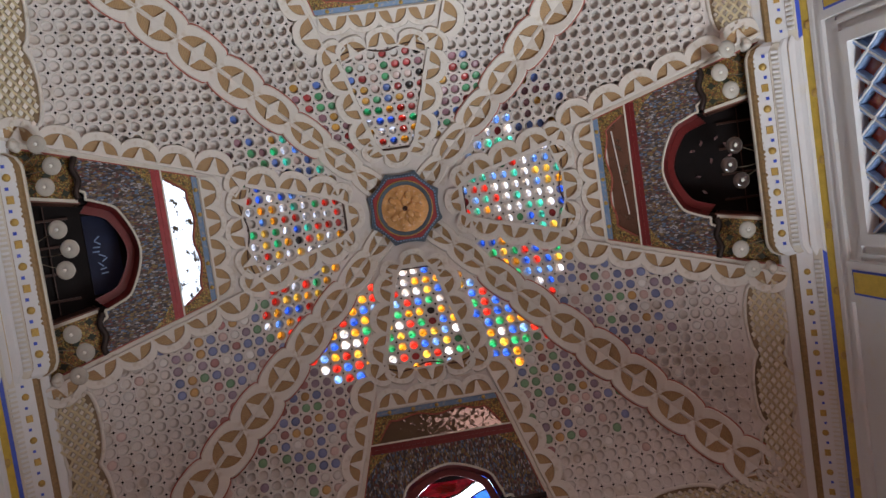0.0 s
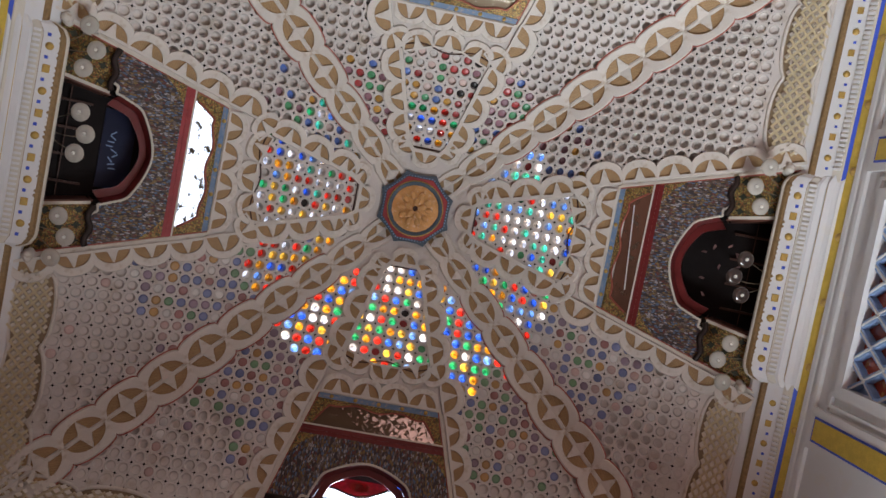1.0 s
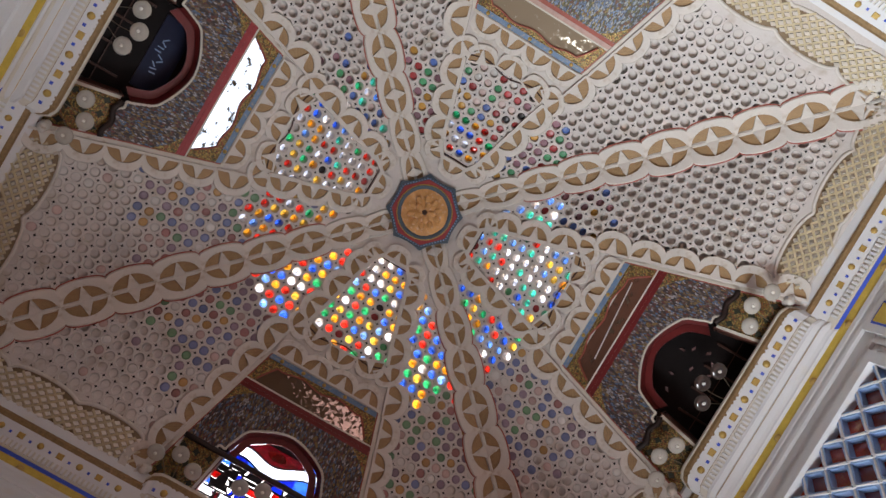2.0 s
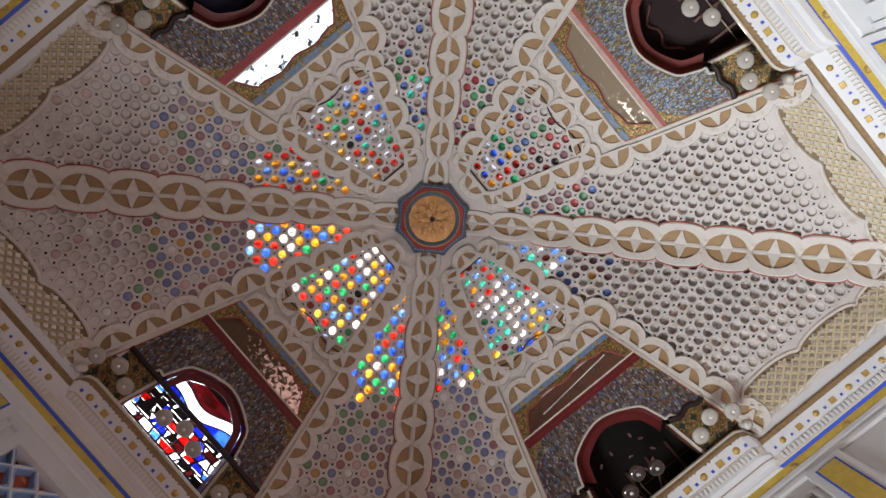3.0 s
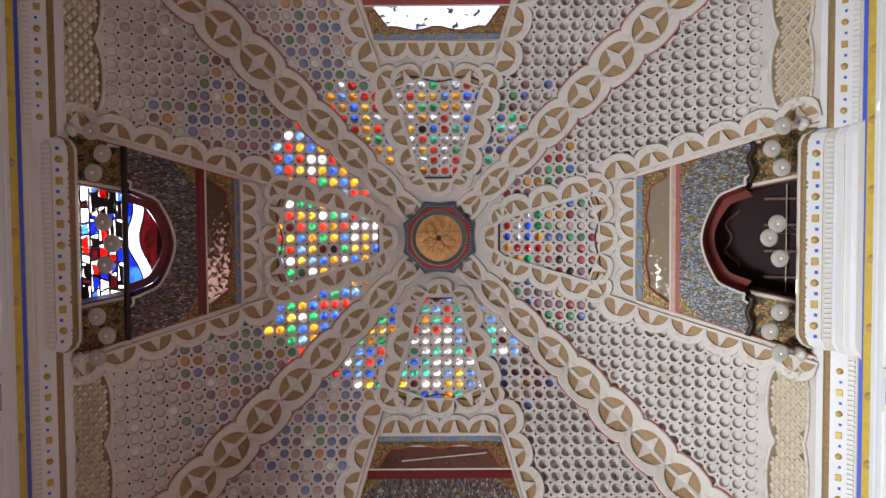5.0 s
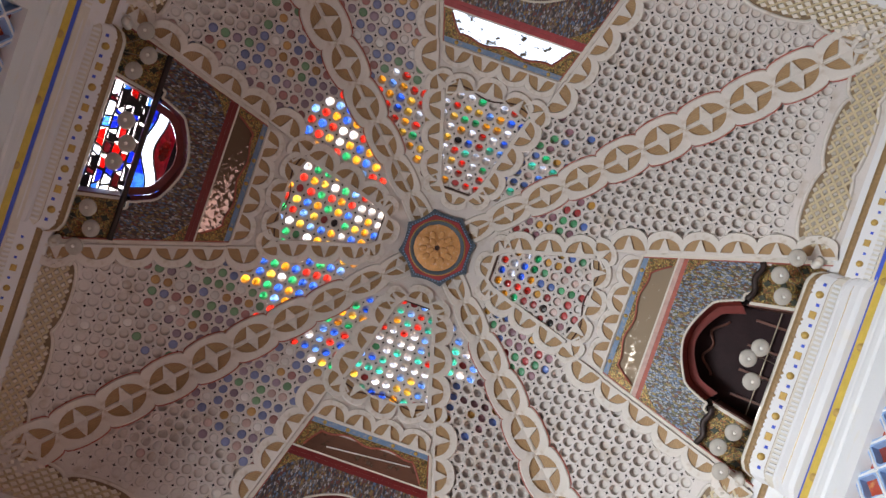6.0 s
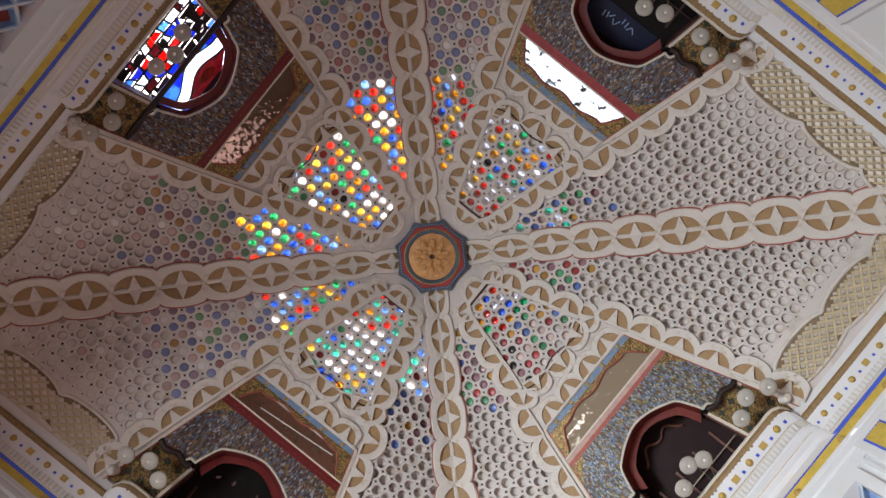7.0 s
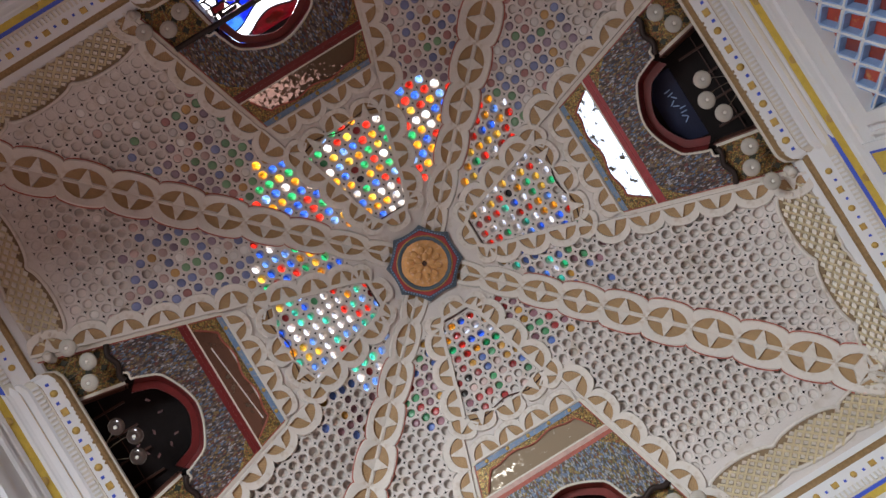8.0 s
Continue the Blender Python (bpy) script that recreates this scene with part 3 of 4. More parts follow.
for i, side in enumerate(SIDES):
    fr = thing("panel_frame", "scalloped plaster frame with ochre inlays round a coloured glass panel", "plaster frame", face_pose(i), "frames of the glass panels")
    a = side_angle(0.315)
    for k in range(3):
        r = 0.60 + 0.205 * k
        w = panel_w(r) + 0.004
        put_scallop(fr, PANEL_S, in2(w, r, a - math.pi, 0.001 * k))
        put_scallop(fr, PANEL_S, in2(-w, r, math.pi - a, 0.001 * k))
    put_scallop(fr, CAP_S, in2(0, 0.455, math.pi, 0.006))
    for sg in (-1, 1):
        put_scallop(fr, CAPSIDE_S, in2(sg * 0.132, 0.492, math.pi + sg * 0.95, 0.003))
    for k, (u, r) in enumerate(((0.205, 1.13), (0.0, 1.165), (-0.205, 1.13))):
        put_scallop(fr, TOP_S, in2(u, r, -0.35 * u / 0.2 if u else 0.0, 0.001 * k))

    for sg in (-1, 1):
        put_scallop(fr, TOP_S, in2(sg * 0.335, 1.125, -sg * 0.75, 0.004))
    brd = [(-panel_w(0.46) - 0.008, 0.468), (panel_w(0.46) + 0.008, 0.468)]
    brd += [(panel_w(0.46 + 0.67 * k / 18) + 0.014 + 0.010 * math.sin(k * math.pi / 3), 0.46 + 0.67 * k / 18) for k in range(1, 19)]
    brd += [(0.2 - 0.05 * k, 1.15 + 0.018 * math.cos(k * 0.8)) for k in range(9)]
    brd += [(-u, r) for u, r in reversed(brd[2:20])] + brd[:1]
    part("dark_edge", Acc().tube([(u, S(r), 0.012) for u, r in brd], 0.0055, 5).mesh("dark_edge", DARKWOOD, True), fr)

    nf = thing("niche_frame", "scalloped white plaster frame with ochre inlays round a wall niche", "plaster frame", face_pose(i), "frames of the niches")
    a = side_angle(0.31)
    for k in range(5):
        r = 1.51 + 0.204 * k
        w = 0.31 * r + 0.040
        put_scallop(nf, NICHE_S, in2(w, r, a - math.pi, 0.001 * k))
        put_scallop(nf, NICHE_S, in2(-w, r, math.pi - a, 0.001 * k))
    for k, u in enumerate((-0.31, -0.105, 0.105, 0.31)):
        put_scallop(nf, TOP_S, in2(u, 1.388, math.pi, 0.002 * k))
    for sg in (-1, 1):
        put_scallop(nf, CORNER_S, in2(sg * 0.435, 1.30, a - math.pi if sg > 0 else math.pi - a, 0.005))
    # flat band and fillets between the scallops and the niche
    for sg in (-1, 1):
        band = Acc().prism([(sg * 0.31 * 1.40, S(1.40)), (sg * (0.31 * 1.40 + 0.07), S(1.40)), (sg * (0.31 * 2.40 + 0.085), S(2.40)), (sg * 0.31 * 2.40, S(2.40))][::sg], -0.02, 0.003)
        part("flat_band", band.mesh("flat_band", RIBW), nf)
    for sg in (-1, 1):
        fil = Acc().prism([(sg * 0.31 * 1.40, S(1.39)), (sg * (0.31 * 1.40 + 0.014), S(1.39)), (sg * (0.31 * 2.42 + 0.014), S(2.42)), (sg * 0.31 * 2.42, S(2.42))][::sg], -0.06, 0.012)
        part("fillet", fil.mesh("fillet", CREAM), nf)
    fil = Acc().prism([(-0.445, S(1.385)), (0.445, S(1.385)), (0.445, S(1.40)), (-0.445, S(1.40))], -0.06, 0.014)
    part("fillet", fil.mesh("fillet", CREAM), nf)
    for sg in (-1, 1):
        ln = Acc().prism([(sg * (0.31 * 1.40 - 0.008), S(1.40)), (sg * 0.31 * 1.40, S(1.40)), (sg * 0.31 * 2.42, S(2.42)), (sg * (0.31 * 2.42 - 0.008), S(2.42))][::sg], -0.06, 0.006)
        part("painted_line", ln.mesh("painted_line", REDLINE), nf)


# ---- boss ----
def octagon(rad, turn=math.pi / 8):
    return [(rad * math.cos(turn + k * math.pi / 4), rad * math.sin(turn + k * math.pi / 4)) for k in range(8)]


BOSS = Matrix.Translation((0, 0, APEX - 0.17)) @ Matrix.Rotation(math.pi, 4, "X")
boss = thing("ceiling_boss", "gilded round boss in a red and blue painted octagonal rosette", "ceiling boss", BOSS)
star = []
for k in range(8):
    a = k * math.pi / 4 + math.pi / 8
    star.append((0.302 * math.cos(a), 0.302 * math.sin(a)))
    for t in (-0.5, 0, 0.5):
        b = a + math.pi / 8 + t * 0.42
        rr = 0.262 + 0.010 * abs(t) * 2
        star.append((rr * math.cos(b), rr * math.sin(b)))
part("plate", Acc().prism(star, -0.06, 0.0).mesh("plate", GREYBLUE), boss)
part("blue_band", Acc().prism(octagon(0.272), 0.0, 0.012, 0.004).mesh("blue_band", GREYBLUE), boss)
part("red_band", Acc().prism(octagon(0.256), 0.0, 0.02, 0.004).mesh("red_band", RED), boss)
ringb = Acc().sweep([(0.214, 0.015), (0.214, 0.03), (0.2, 0.032), (0.18, 0.024), (0.18, 0.0)], 1, 1, 0, 0, 0, 2 * math.pi, 48, True)
part("blue_ring", ringb.mesh("blue_ring", GREYBLUE, True), boss)
ringg = Acc().sweep([(0.214, 0.02), (0.217, 0.03), (0.214, 0.036), (0.209, 0.036)], 1, 1, 0, 0, 0, 2 * math.pi, 48, True)
part("gilt_ring", ringg.mesh("gilt_ring", GOLD, True), boss)
bowl = Acc()
vs, fs, nn = [], [], 48
rows = 12
for a in range(rows + 1):
    t = a / rows
    for k in range(nn):
        th = 2 * math.pi * k / nn
        rr = 0.186 * (1 - t) + 0.012 * t
        relief = 0.012 * math.sin(math.pi * t) * math.cos(5 * th) * math.cos(9 * t) + 0.006 * noise.noise(Vector((rr * math.cos(th) * 30, rr * math.sin(th) * 30, 2)))
        vs.append((rr * math.cos(th), rr * math.sin(th), 0.022 + 0.030 * math.sin(t * math.pi / 2) + relief))
for a in range(rows):
    for k in range(nn):
        fs.append((a * nn + k, a * nn + (k + 1) % nn, (a + 1) * nn + (k + 1) % nn, (a + 1) * nn + k))
bowl.add(vs, fs)
part("gilt_dome", bowl.mesh("gilt_dome", DOMEGOLD, True), boss)
petal = Acc().sweep([(0.024, 0.0), (0.022, 0.008), (0.012, 0.013), (0.001, 0.014)], 1.0, 1.4, 0, 0, 0, 2 * math.pi, 12, True).mesh("petal", DOMEGOLD, True)
for k in range(10):
    a = k * math.pi / 5
    part("petal", petal, boss, Matrix.Translation((0.105 * math.cos(a), 0.105 * math.sin(a), 0.048)) @ Matrix.Rotation(a + math.pi / 2, 4, "Z"))
for k in range(5):
    a = k * math.pi / 2.5 + 0.3
    part("petal", petal, boss, Matrix.Translation((0.055 * math.cos(a), 0.055 * math.sin(a), 0.054)) @ Matrix.Rotation(a + math.pi / 2, 4, "Z"))
hole = Acc().sweep([(0.02, 0.045), (0.02, 0.062), (0.014, 0.064), (0.012, 0.055), (0.0, 0.055)], 1, 1, 0, 0, 0, 2 * math.pi, 20, True)
part("centre_hole", hole.mesh("centre_hole", DARKWOOD, True), boss)
bead = Acc().sweep([(0.006, 0.0), (0.005, 0.005), (0.0, 0.007)], 1, 1, 0, 0, 0, 2 * math.pi, 8, True).mesh("bead", LIGHTBLUE, True)
for k in range(8):
    p, q = octagon(0.266)[k], octagon(0.266)[(k + 1) % 8]
    for j in range(9):
        t = (j + 0.5) / 9
        part("bead", bead, boss, Matrix.Translation((p[0] + (q[0] - p[0]) * t, p[1] + (q[1] - p[1]) * t, 0.012)))

# ---- walls, floor, cornice ----
WALL_R, TOP = 2.62, APEX - 1.2
LOWER = Matrix.Translation((0.012, -0.028, 0))   # the walls stand a little off the middle of the vault
# Floor lies out of view; its dark brown keeps bounced light low and warm.
fl = thing("floor", "brown tiled floor", "floor", kind="structure", me=Acc().box(-3, 3, -3, 3, -0.2, -0.02).mesh("floor", FLOORM))
tile = Acc().prism([(-0.196, -0.196), (0.196, -0.196), (0.196, 0.196), (-0.196, 0.196)], -0.02, 0.0, 0.003).mesh("tile", FLOORM)
for a in range(13):
    for b in range(13):
        part("tile", tile, fl, Matrix.Translation((-2.4 + 0.4 * a, -2.4 + 0.4 * b, 0)))


# Unseen lower walls, added in dark brown to cut and warm the bounced light.
DIM_WALL = mat("unseen_wall_brown", (0.14, 0.075, 0.06), 0.5, var=0.3, scale=4.0)


def wall_mesh(opening, window, low):
    """Wall on the east side, x from 2.62 to 2.9, with a low opening and a latticed window above."""
    acc = Acc()
    lo, hi = (0.0, 5.15) if low else (5.15, TOP)
    cuts = []
    if opening:
        cuts.append((-1.1, 1.1, 0.6, 3.2) if opening == "east" else (-2.45, -1.15, 0.6, 3.2))
    cuts = cuts + [window]
    xs = sorted({-2.9, 2.9, *[c for q in cuts for c in q[:2]]})
    zs = sorted({lo, hi, *[c for q in cuts for c in q[2:] if lo < c < hi]})
    for a, b in zip(xs, xs[1:]):
        for c, d in zip(zs, zs[1:]):
            m, n = (a + b) / 2, (c + d) / 2
            if any(q[0] < m < q[1] and q[2] < n < q[3] for q in cuts):
                continue
            acc.box(WALL_R, WALL_R + 0.28, a, b, c, d)
    return acc.mesh("wall", DIM_WALL if low else WHITE)


LW = (-0.58, 0.58, 4.3, 5.70)   # latticed window: along the wall, and heights
for i, side in enumerate(SIDES):
    thing("wall_" + side, "white painted plaster wall", "wall", LOWER @ side_turn(i), kind="structure", me=wall_mesh(side if side in ("east", "north") else "", LW, False))
    thing("dado_" + side, "unseen lower wall, dark brown to limit bounced light", "wall panelling", LOWER @ side_turn(i), kind="structure", me=wall_mesh(side if side in ("east", "north") else "", LW, True))


def ring_side(acc, prof):
    """Mitred moulding on the east side: closed profile of (r, z)."""
    n = len(prof)
    vs = [(r, -r, z + EYE_Z) for r, z in prof] + [(r, r, z + EYE_Z) for r, z in prof]
    fs = [(k, (k + 1) % n, n + (k + 1) % n, n + k) for k in range(n)]
    return acc.add(vs, fs)


def box_side(acc, prof, w):
    n = len(prof)
    vs = [(r, -w, z + EYE_Z) for r, z in prof] + [(r, w, z + EYE_Z) for r, z in prof]
    fs = [(k, (k + 1) % n, n + (k + 1) % n, n + k) for k in range(n)] + [tuple(range(n)), tuple(range(2 * n - 1, n - 1, -1))]
    return acc.add(vs, fs)


CORNICE = [
    ("cornice_cove", WHITE, [(2.385, 4.83), (2.385, 4.80), (2.43, 4.745), (2.75, 4.745), (2.75, 4.83)]),
    ("gilt_fringe", BROWNGOLD, [(2.415, 4.746), (2.420, 4.725), (2.452, 4.705), (2.75, 4.705), (2.75, 4.746)]),
    ("frieze", WHITE, [(2.440, 4.706), (2.518, 4.650), (2.526, 4.645), (2.75, 4.645), (2.75, 4.706)]),
    ("dentil_band", CREAM, [(2.518, 4.646), (2.554, 4.606), (2.75, 4.606), (2.75, 4.646)]),
    ("blue_line", BLUE, [(2.560, 4.607), (2.586, 4.592), (2.75, 4.592), (2.75, 4.607)]),
    ("yellow_band", YELLOW, [(2.582, 4.593), (2.590, 4.572), (2.608, 4.532), (2.75, 4.532), (2.75, 4.593)]),
    ("white_band", WHITE, [(2.596, 4.533), (2.600, 4.500), (2.606, 4.490), (2.606, 4.455), (2.598, 4.445), (2.602, 4.42), (2.614, 4.41), (2.75, 4.41), (2.75, 4.533)]),
]
sq = Acc().prism([(-0.021, -0.018), (0.021, -0.018), (0.021, 0.018), (-0.021, 0.018)], 0.0, 0.006, 0.002).mesh("gilt_square", GOLD)
rd = Acc().sweep([(0.021, 0.0), (0.019, 0.006), (0.008, 0.011), (0.0, 0.012)], 1, 1, 0, 0, 0, 2 * math.pi, 12, True).mesh("gilt_round", GOLD, True)
bd = Acc().prism([(-0.008, -0.008), (0.008, -0.008), (0.008, 0.008), (-0.008, 0.008)], 0.0, 0.004, 0.001).mesh("blue_stud", BLUE)
dn = Acc().box(-0.0075, 0.0075, -0.021, 0.021, 0, 0.014).mesh("dentil", WHITE)


def on_slope(p, q, t, u):
    """Pose on a sloping band of the east side between (r, z) p and q, local z into the room, local y down."""
    p, q = Vector((p[0], 0, p[1] + EYE_Z)), Vector((q[0], 0, q[1] + EYE_Z))
    d = (q - p).normalized()
    n = Vector((0, 1, 0)).cross(d)
    pos = p.lerp(q, t) + Vector((0, u, 0))
    return Matrix(((0, d.x, n.x, pos.x), (1, d.y, n.y, pos.y), (0, d.z, n.z, pos.z), (0, 0, 0, 1)))


for i, side in enumerate(SIDES):
    cor = thing("cornice_" + side, "white moulded cornice with gilt squares, blue studs and a yellow band", "cornice", LOWER @ side_turn(i), kind="structure")
    for nm, m, prof in CORNICE:
        part(nm, ring_side(Acc(), prof).mesh(nm, m), cor)
    for k in range(-18, 19):
        u = k * 0.135
        if abs(u) > 0.74:
            part("gilt_square" if k % 2 else "gilt_round", sq if k % 2 else rd, cor, on_slope((2.440, 4.706), (2.518, 4.650), 0.55, u))
            part("blue_stud", bd, cor, on_slope((2.440, 4.706), (2.518, 4.650), 0.62, u + 0.0675))
    dents = Acc()
    for k in range(-80, 81):
        u = k * 0.031
        if abs(u) > 0.74:
            m = on_slope((2.518, 4.646), (2.554, 4.606), 0.45, u)
            vs = [m @ Vector(v) for v in ((-0.008, -0.02, 0), (0.008, -0.02, 0), (0.008, 0.02, 0), (-0.008, 0.02, 0), (-0.008, -0.02, 0.013), (0.008, -0.02, 0.013), (0.008, 0.02, 0.013), (-0.008, 0.02, 0.013))]
            dents.add(vs, [(4, 5, 6, 7), (0, 1, 5, 4), (1, 2, 6, 5), (2, 3, 7, 6), (3, 0, 4, 7)])
    tagged(part("dentils", dents.mesh("dentils", WHITE), cor), kind="stuff")
    for k in range(-5, 6):
        part("gilt_knot", rd, cor, on_slope((2.590, 4.572), (2.608, 4.532), 0.5, k * 0.42 + 0.1) @ Matrix.Scale(1.3, 4))

# ---- projecting cornice under each niche ----
BALC = [
    ("gilt_fringe", BROWNGOLD, [(2.296, 4.81), (2.296, 4.772), (2.304, 4.752), (2.326, 4.736), (2.6, 4.736), (2.6, 4.81)], 0.700),
    ("edge_bead", CREAM, [(2.288, 4.80), (2.288, 4.782), (2.297, 4.772), (2.6, 4.772), (2.6, 4.80)], 0.704),
    ("frieze", WHITE, [(2.318, 4.738), (2.330, 4.731), (2.398, 4.697), (2.408, 4.695), (2.6, 4.695), (2.6, 4.738)], 0.706),
    ("brown_line", BROWNGOLD, [(2.396, 4.700), (2.404, 4.6935), (2.6, 4.6935), (2.6, 4.700)], 0.709),
    ("dentil_band", CREAM, [(2.402, 4.694), (2.462, 4.668), (2.6, 4.668), (2.6, 4.694)], 0.712),
    ("upper_moulding", WHITE, [(2.452, 4.669), (2.464, 4.655), (2.484, 4.650), (2.498, 4.646), (2.506, 4.632), (2.6, 4.632), (2.6, 4.669)], 0.728),
    ("thin_line", GOLD, [(2.499, 4.636), (2.506, 4.629), (2.6, 4.629), (2.6, 4.636)], 0.732),
    ("fascia", WHITE, [(2.500, 4.630), (2.512, 4.624), (2.536, 4.616), (2.552, 4.604), (2.560, 4.594), (2.6, 4.594), (2.6, 4.630)], 0.745),
]
bal = thing("projecting_cornice", "white moulded cornice shelf with gilt fringe and dentils projecting under the niche", "cornice shelf", LOWER, "cornice shelves")
for nm, m, prof, w in BALC:
    vs, fs = [], []
    n = len(prof)
    # rounded outer corners: the section is carried round the ends in three steps
    stations = [(-w, 0.15), (-w + 0.012, 0.08), (-w + 0.04, 0.03), (-w + 0.085, 0.005), (-w + 0.12, 0.0), (w - 0.12, 0.0), (w - 0.085, 0.005), (w - 0.04, 0.03), (w - 0.012, 0.08), (w, 0.15)]
    for u, back in stations:
        for r, z in prof:
            vs.append((min(2.6, r + back), u, z + EYE_Z))
    for a in range(len(stations) - 1):
        fs += [(a * n + k, a * n + (k + 1) % n, (a + 1) * n + (k + 1) % n, (a + 1) * n + k) for k in range(n)]
    fs += [tuple(range(n)), tuple(range(len(vs) - 1, len(vs) - 1 - n, -1))]
    part(nm, mesh(nm, vs, fs, m), bal)
for k in range(-4, 5):
    u = k * 0.135
    part("gilt_square" if k % 2 else "gilt_round", sq if k % 2 else rd, bal, on_slope((2.330, 4.731), (2.398, 4.697), 0.5, u) @ Matrix.Scale(1.15, 4))
for k in range(-5, 5):
    part("blue_stud", bd, bal, on_slope((2.330, 4.731), (2.398, 4.697), 0.62, k * 0.135 + 0.0675) @ Matrix.Scale(1.25, 4))
for k in range(-20, 21):
    part("dentil", dn, bal, on_slope((2.402, 4.694), (2.462, 4.668), 0.5, k * 0.031))
rf = random.Random(21)
drop = Acc().prism([(-0.016, -0.012), (0.016, -0.012), (0.012, 0.006), (0.0, 0.014), (-0.012, 0.006)], 0.0, 0.005, 0.001).mesh("fringe_drop", BROWNGOLD)
for k in range(-21, 22):
    part("fringe_drop", drop, bal, on_slope((2.304, 4.752), (2.326, 4.736), 0.6 + rf.uniform(-0.1, 0.2), k * 0.030) @ Matrix.Scale(rf.uniform(0.45, 0.85), 4))
for i in (1, 2, 3):
    copy_thing(bal, side_turn(i))

# ---- woven plaster border above the cornice ----
weave = thing("woven_border", "ochre basket-weave plaster border with pale knots and lobed white edges", "plaster border", face_pose(0), "woven borders")
# Ochre darkened to paint the shadow in the gaps of the weave.
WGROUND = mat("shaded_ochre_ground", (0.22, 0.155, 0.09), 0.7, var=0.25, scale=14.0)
STRIP = mat("pale_ochre_strip", (0.57, 0.48, 0.31), 0.65, var=0.25, scale=20.0)
KNOT = mat("pale_plaster_knot", (0.66, 0.60, 0.52), 0.65, var=0.2, scale=20.0)
LOBES = 3


def weave_edges(u):
    """Upper and lower edge (r) of the lobed border at a distance u from the middle of the side."""
    t = (u - 0.84) / (2.30 - 0.84) * LOBES
    bulge = math.sqrt(max(0.0, 1 - (2 * (t % 1.0) - 1) ** 2))
    return 2.225 - 0.055 * bulge, 2.345 + 0.030 * bulge


for sg in (-1, 1):
    ground, slats, knots, lip = Acc(), Acc(), Acc(), Acc()
    us = [0.84 + (2.27 - 0.84) * k / 72 for k in range(73)]
    hi = [(sg * u, S(weave_edges(u)[0])) for u in us]
    lo = [(sg * u, S(weave_edges(u)[1])) for u in us]
    ground.prism((hi + lo[::-1])[::sg], 0.001, 0.003)
    for edge, dy in ((hi, -0.010), (lo, 0.008)):
        lip.tube([(x, y + dy, 0.003) for x, y in edge], 0.013, 6)
    du, ds = 0.072, 0.060
    for a in range(-1, 9):
        for b in range(0, 22):
            u, s = 0.86 + b * du + (du / 2 if a % 2 else 0), S(2.17) + a * ds * 0.5
            r = s * CA
            top, low = weave_edges(u)
            if not (0.85 < u < min(2.25, r - 0.03) and top + 0.012 < r < low - 0.010):
                continue
            x = sg * u
            for w, h in ((1, 0.014), (-1, 0.019)):
                # one strip segment on each lower edge of the diamond
                p, q = Vector((x, s + ds / 2)), Vector((x + w * du / 2, s))
                d = (q - p).normalized()
                nrm = Vector((-d.y, d.x)) * 0.0075
                p, q = p - d * 0.006, q + d * 0.006
                ring = [p + nrm, p - nrm, q - nrm, q + nrm]
                vs = [(v.x, v.y, 0.002) for v in ring] + [(v.x, v.y, hh) for v, hh in zip(ring, (h, h, h - 0.006, h - 0.006))]
                slats.add(vs, [(4, 5, 6, 7), (0, 1, 5, 4), (1, 2, 6, 5), (2, 3, 7, 6), (3, 0, 4, 7)])
            k0 = [(x - 0.020, s), (x, s - 0.016), (x + 0.020, s), (x, s + 0.016)]
            vs = [(*v, 0.002) for v in k0] + [(k0[0][0], k0[0][1], 0.012), (k0[1][0], k0[1][1], 0.018), (k0[2][0], k0[2][1], 0.042), (k0[3][0], k0[3][1], 0.034)]
            knots.add(vs, [(4, 5, 6, 7), (0, 1, 5, 4), (1, 2, 6, 5), (2, 3, 7, 6), (3, 0, 4, 7)])
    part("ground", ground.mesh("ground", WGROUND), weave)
    part("scalloped_lip", lip.mesh("scalloped_lip", RIBW, True), weave)
    tagged(part("woven_strip", slats.mesh("woven_strip", STRIP), weave), kind="stuff")
    tagged(part("knot", knots.mesh("knot", KNOT), weave), kind="stuff")
for i in (1, 2, 3):
    copy_thing(weave, face_pose(i))

# ---- niches ----
ARCH = []
for k in range(25):
    t = -1 + 2 * k / 24
    # low pointed arch with cusped ends
    u = 0.355 * math.copysign(abs(t) ** 0.8, t)
    r = 1.788 + 0.135 * abs(t) ** 1.35 + 0.09 * max(0, abs(t) - 0.8) / 0.2
    ARCH.append((u, r))
ARCH = [(-0.425, 2.062), (-0.405, 2.030), (-0.36, 2.035)] + ARCH + [(0.36, 2.035), (0.405, 2.030), (0.425, 2.062)]
DEPTH = 0.34

MIRRORS = {"east": MIRROR_DIM, "north": MIRROR_OLD, "west": MIRROR_CLEAN, "south": MIRROR_FOG}
LABELS = {
    "east": "dark mirrored wall niche with shell mosaic, red arch and blind mirror",
    "north": "wall niche with stained glass, dark shell mosaic and a blind mirror",
    "west": "wall niche with dark blue lacquer, shell mosaic and a bright mirror",
    "south": "wall niche with dark glazed shutters, blue shell mosaic and gilt panels",
}


FADEDPINK = mat("faded_pink_paint", (0.50, 0.33, 0.28), 0.6, var=0.3, scale=20.0)
SOFFIT = mat("worn_red_soffit", (0.16, 0.026, 0.020), 0.5, var=0.35, scale=14.0, spec=0.2)
# Brown wood darkened to near black, with the niche's inner shade in the colour.
SOUTHBACK = mat("shaded_brown_wood", (0.022, 0.009, 0.010), 0.5, var=0.4, scale=10.0, spec=0.12)
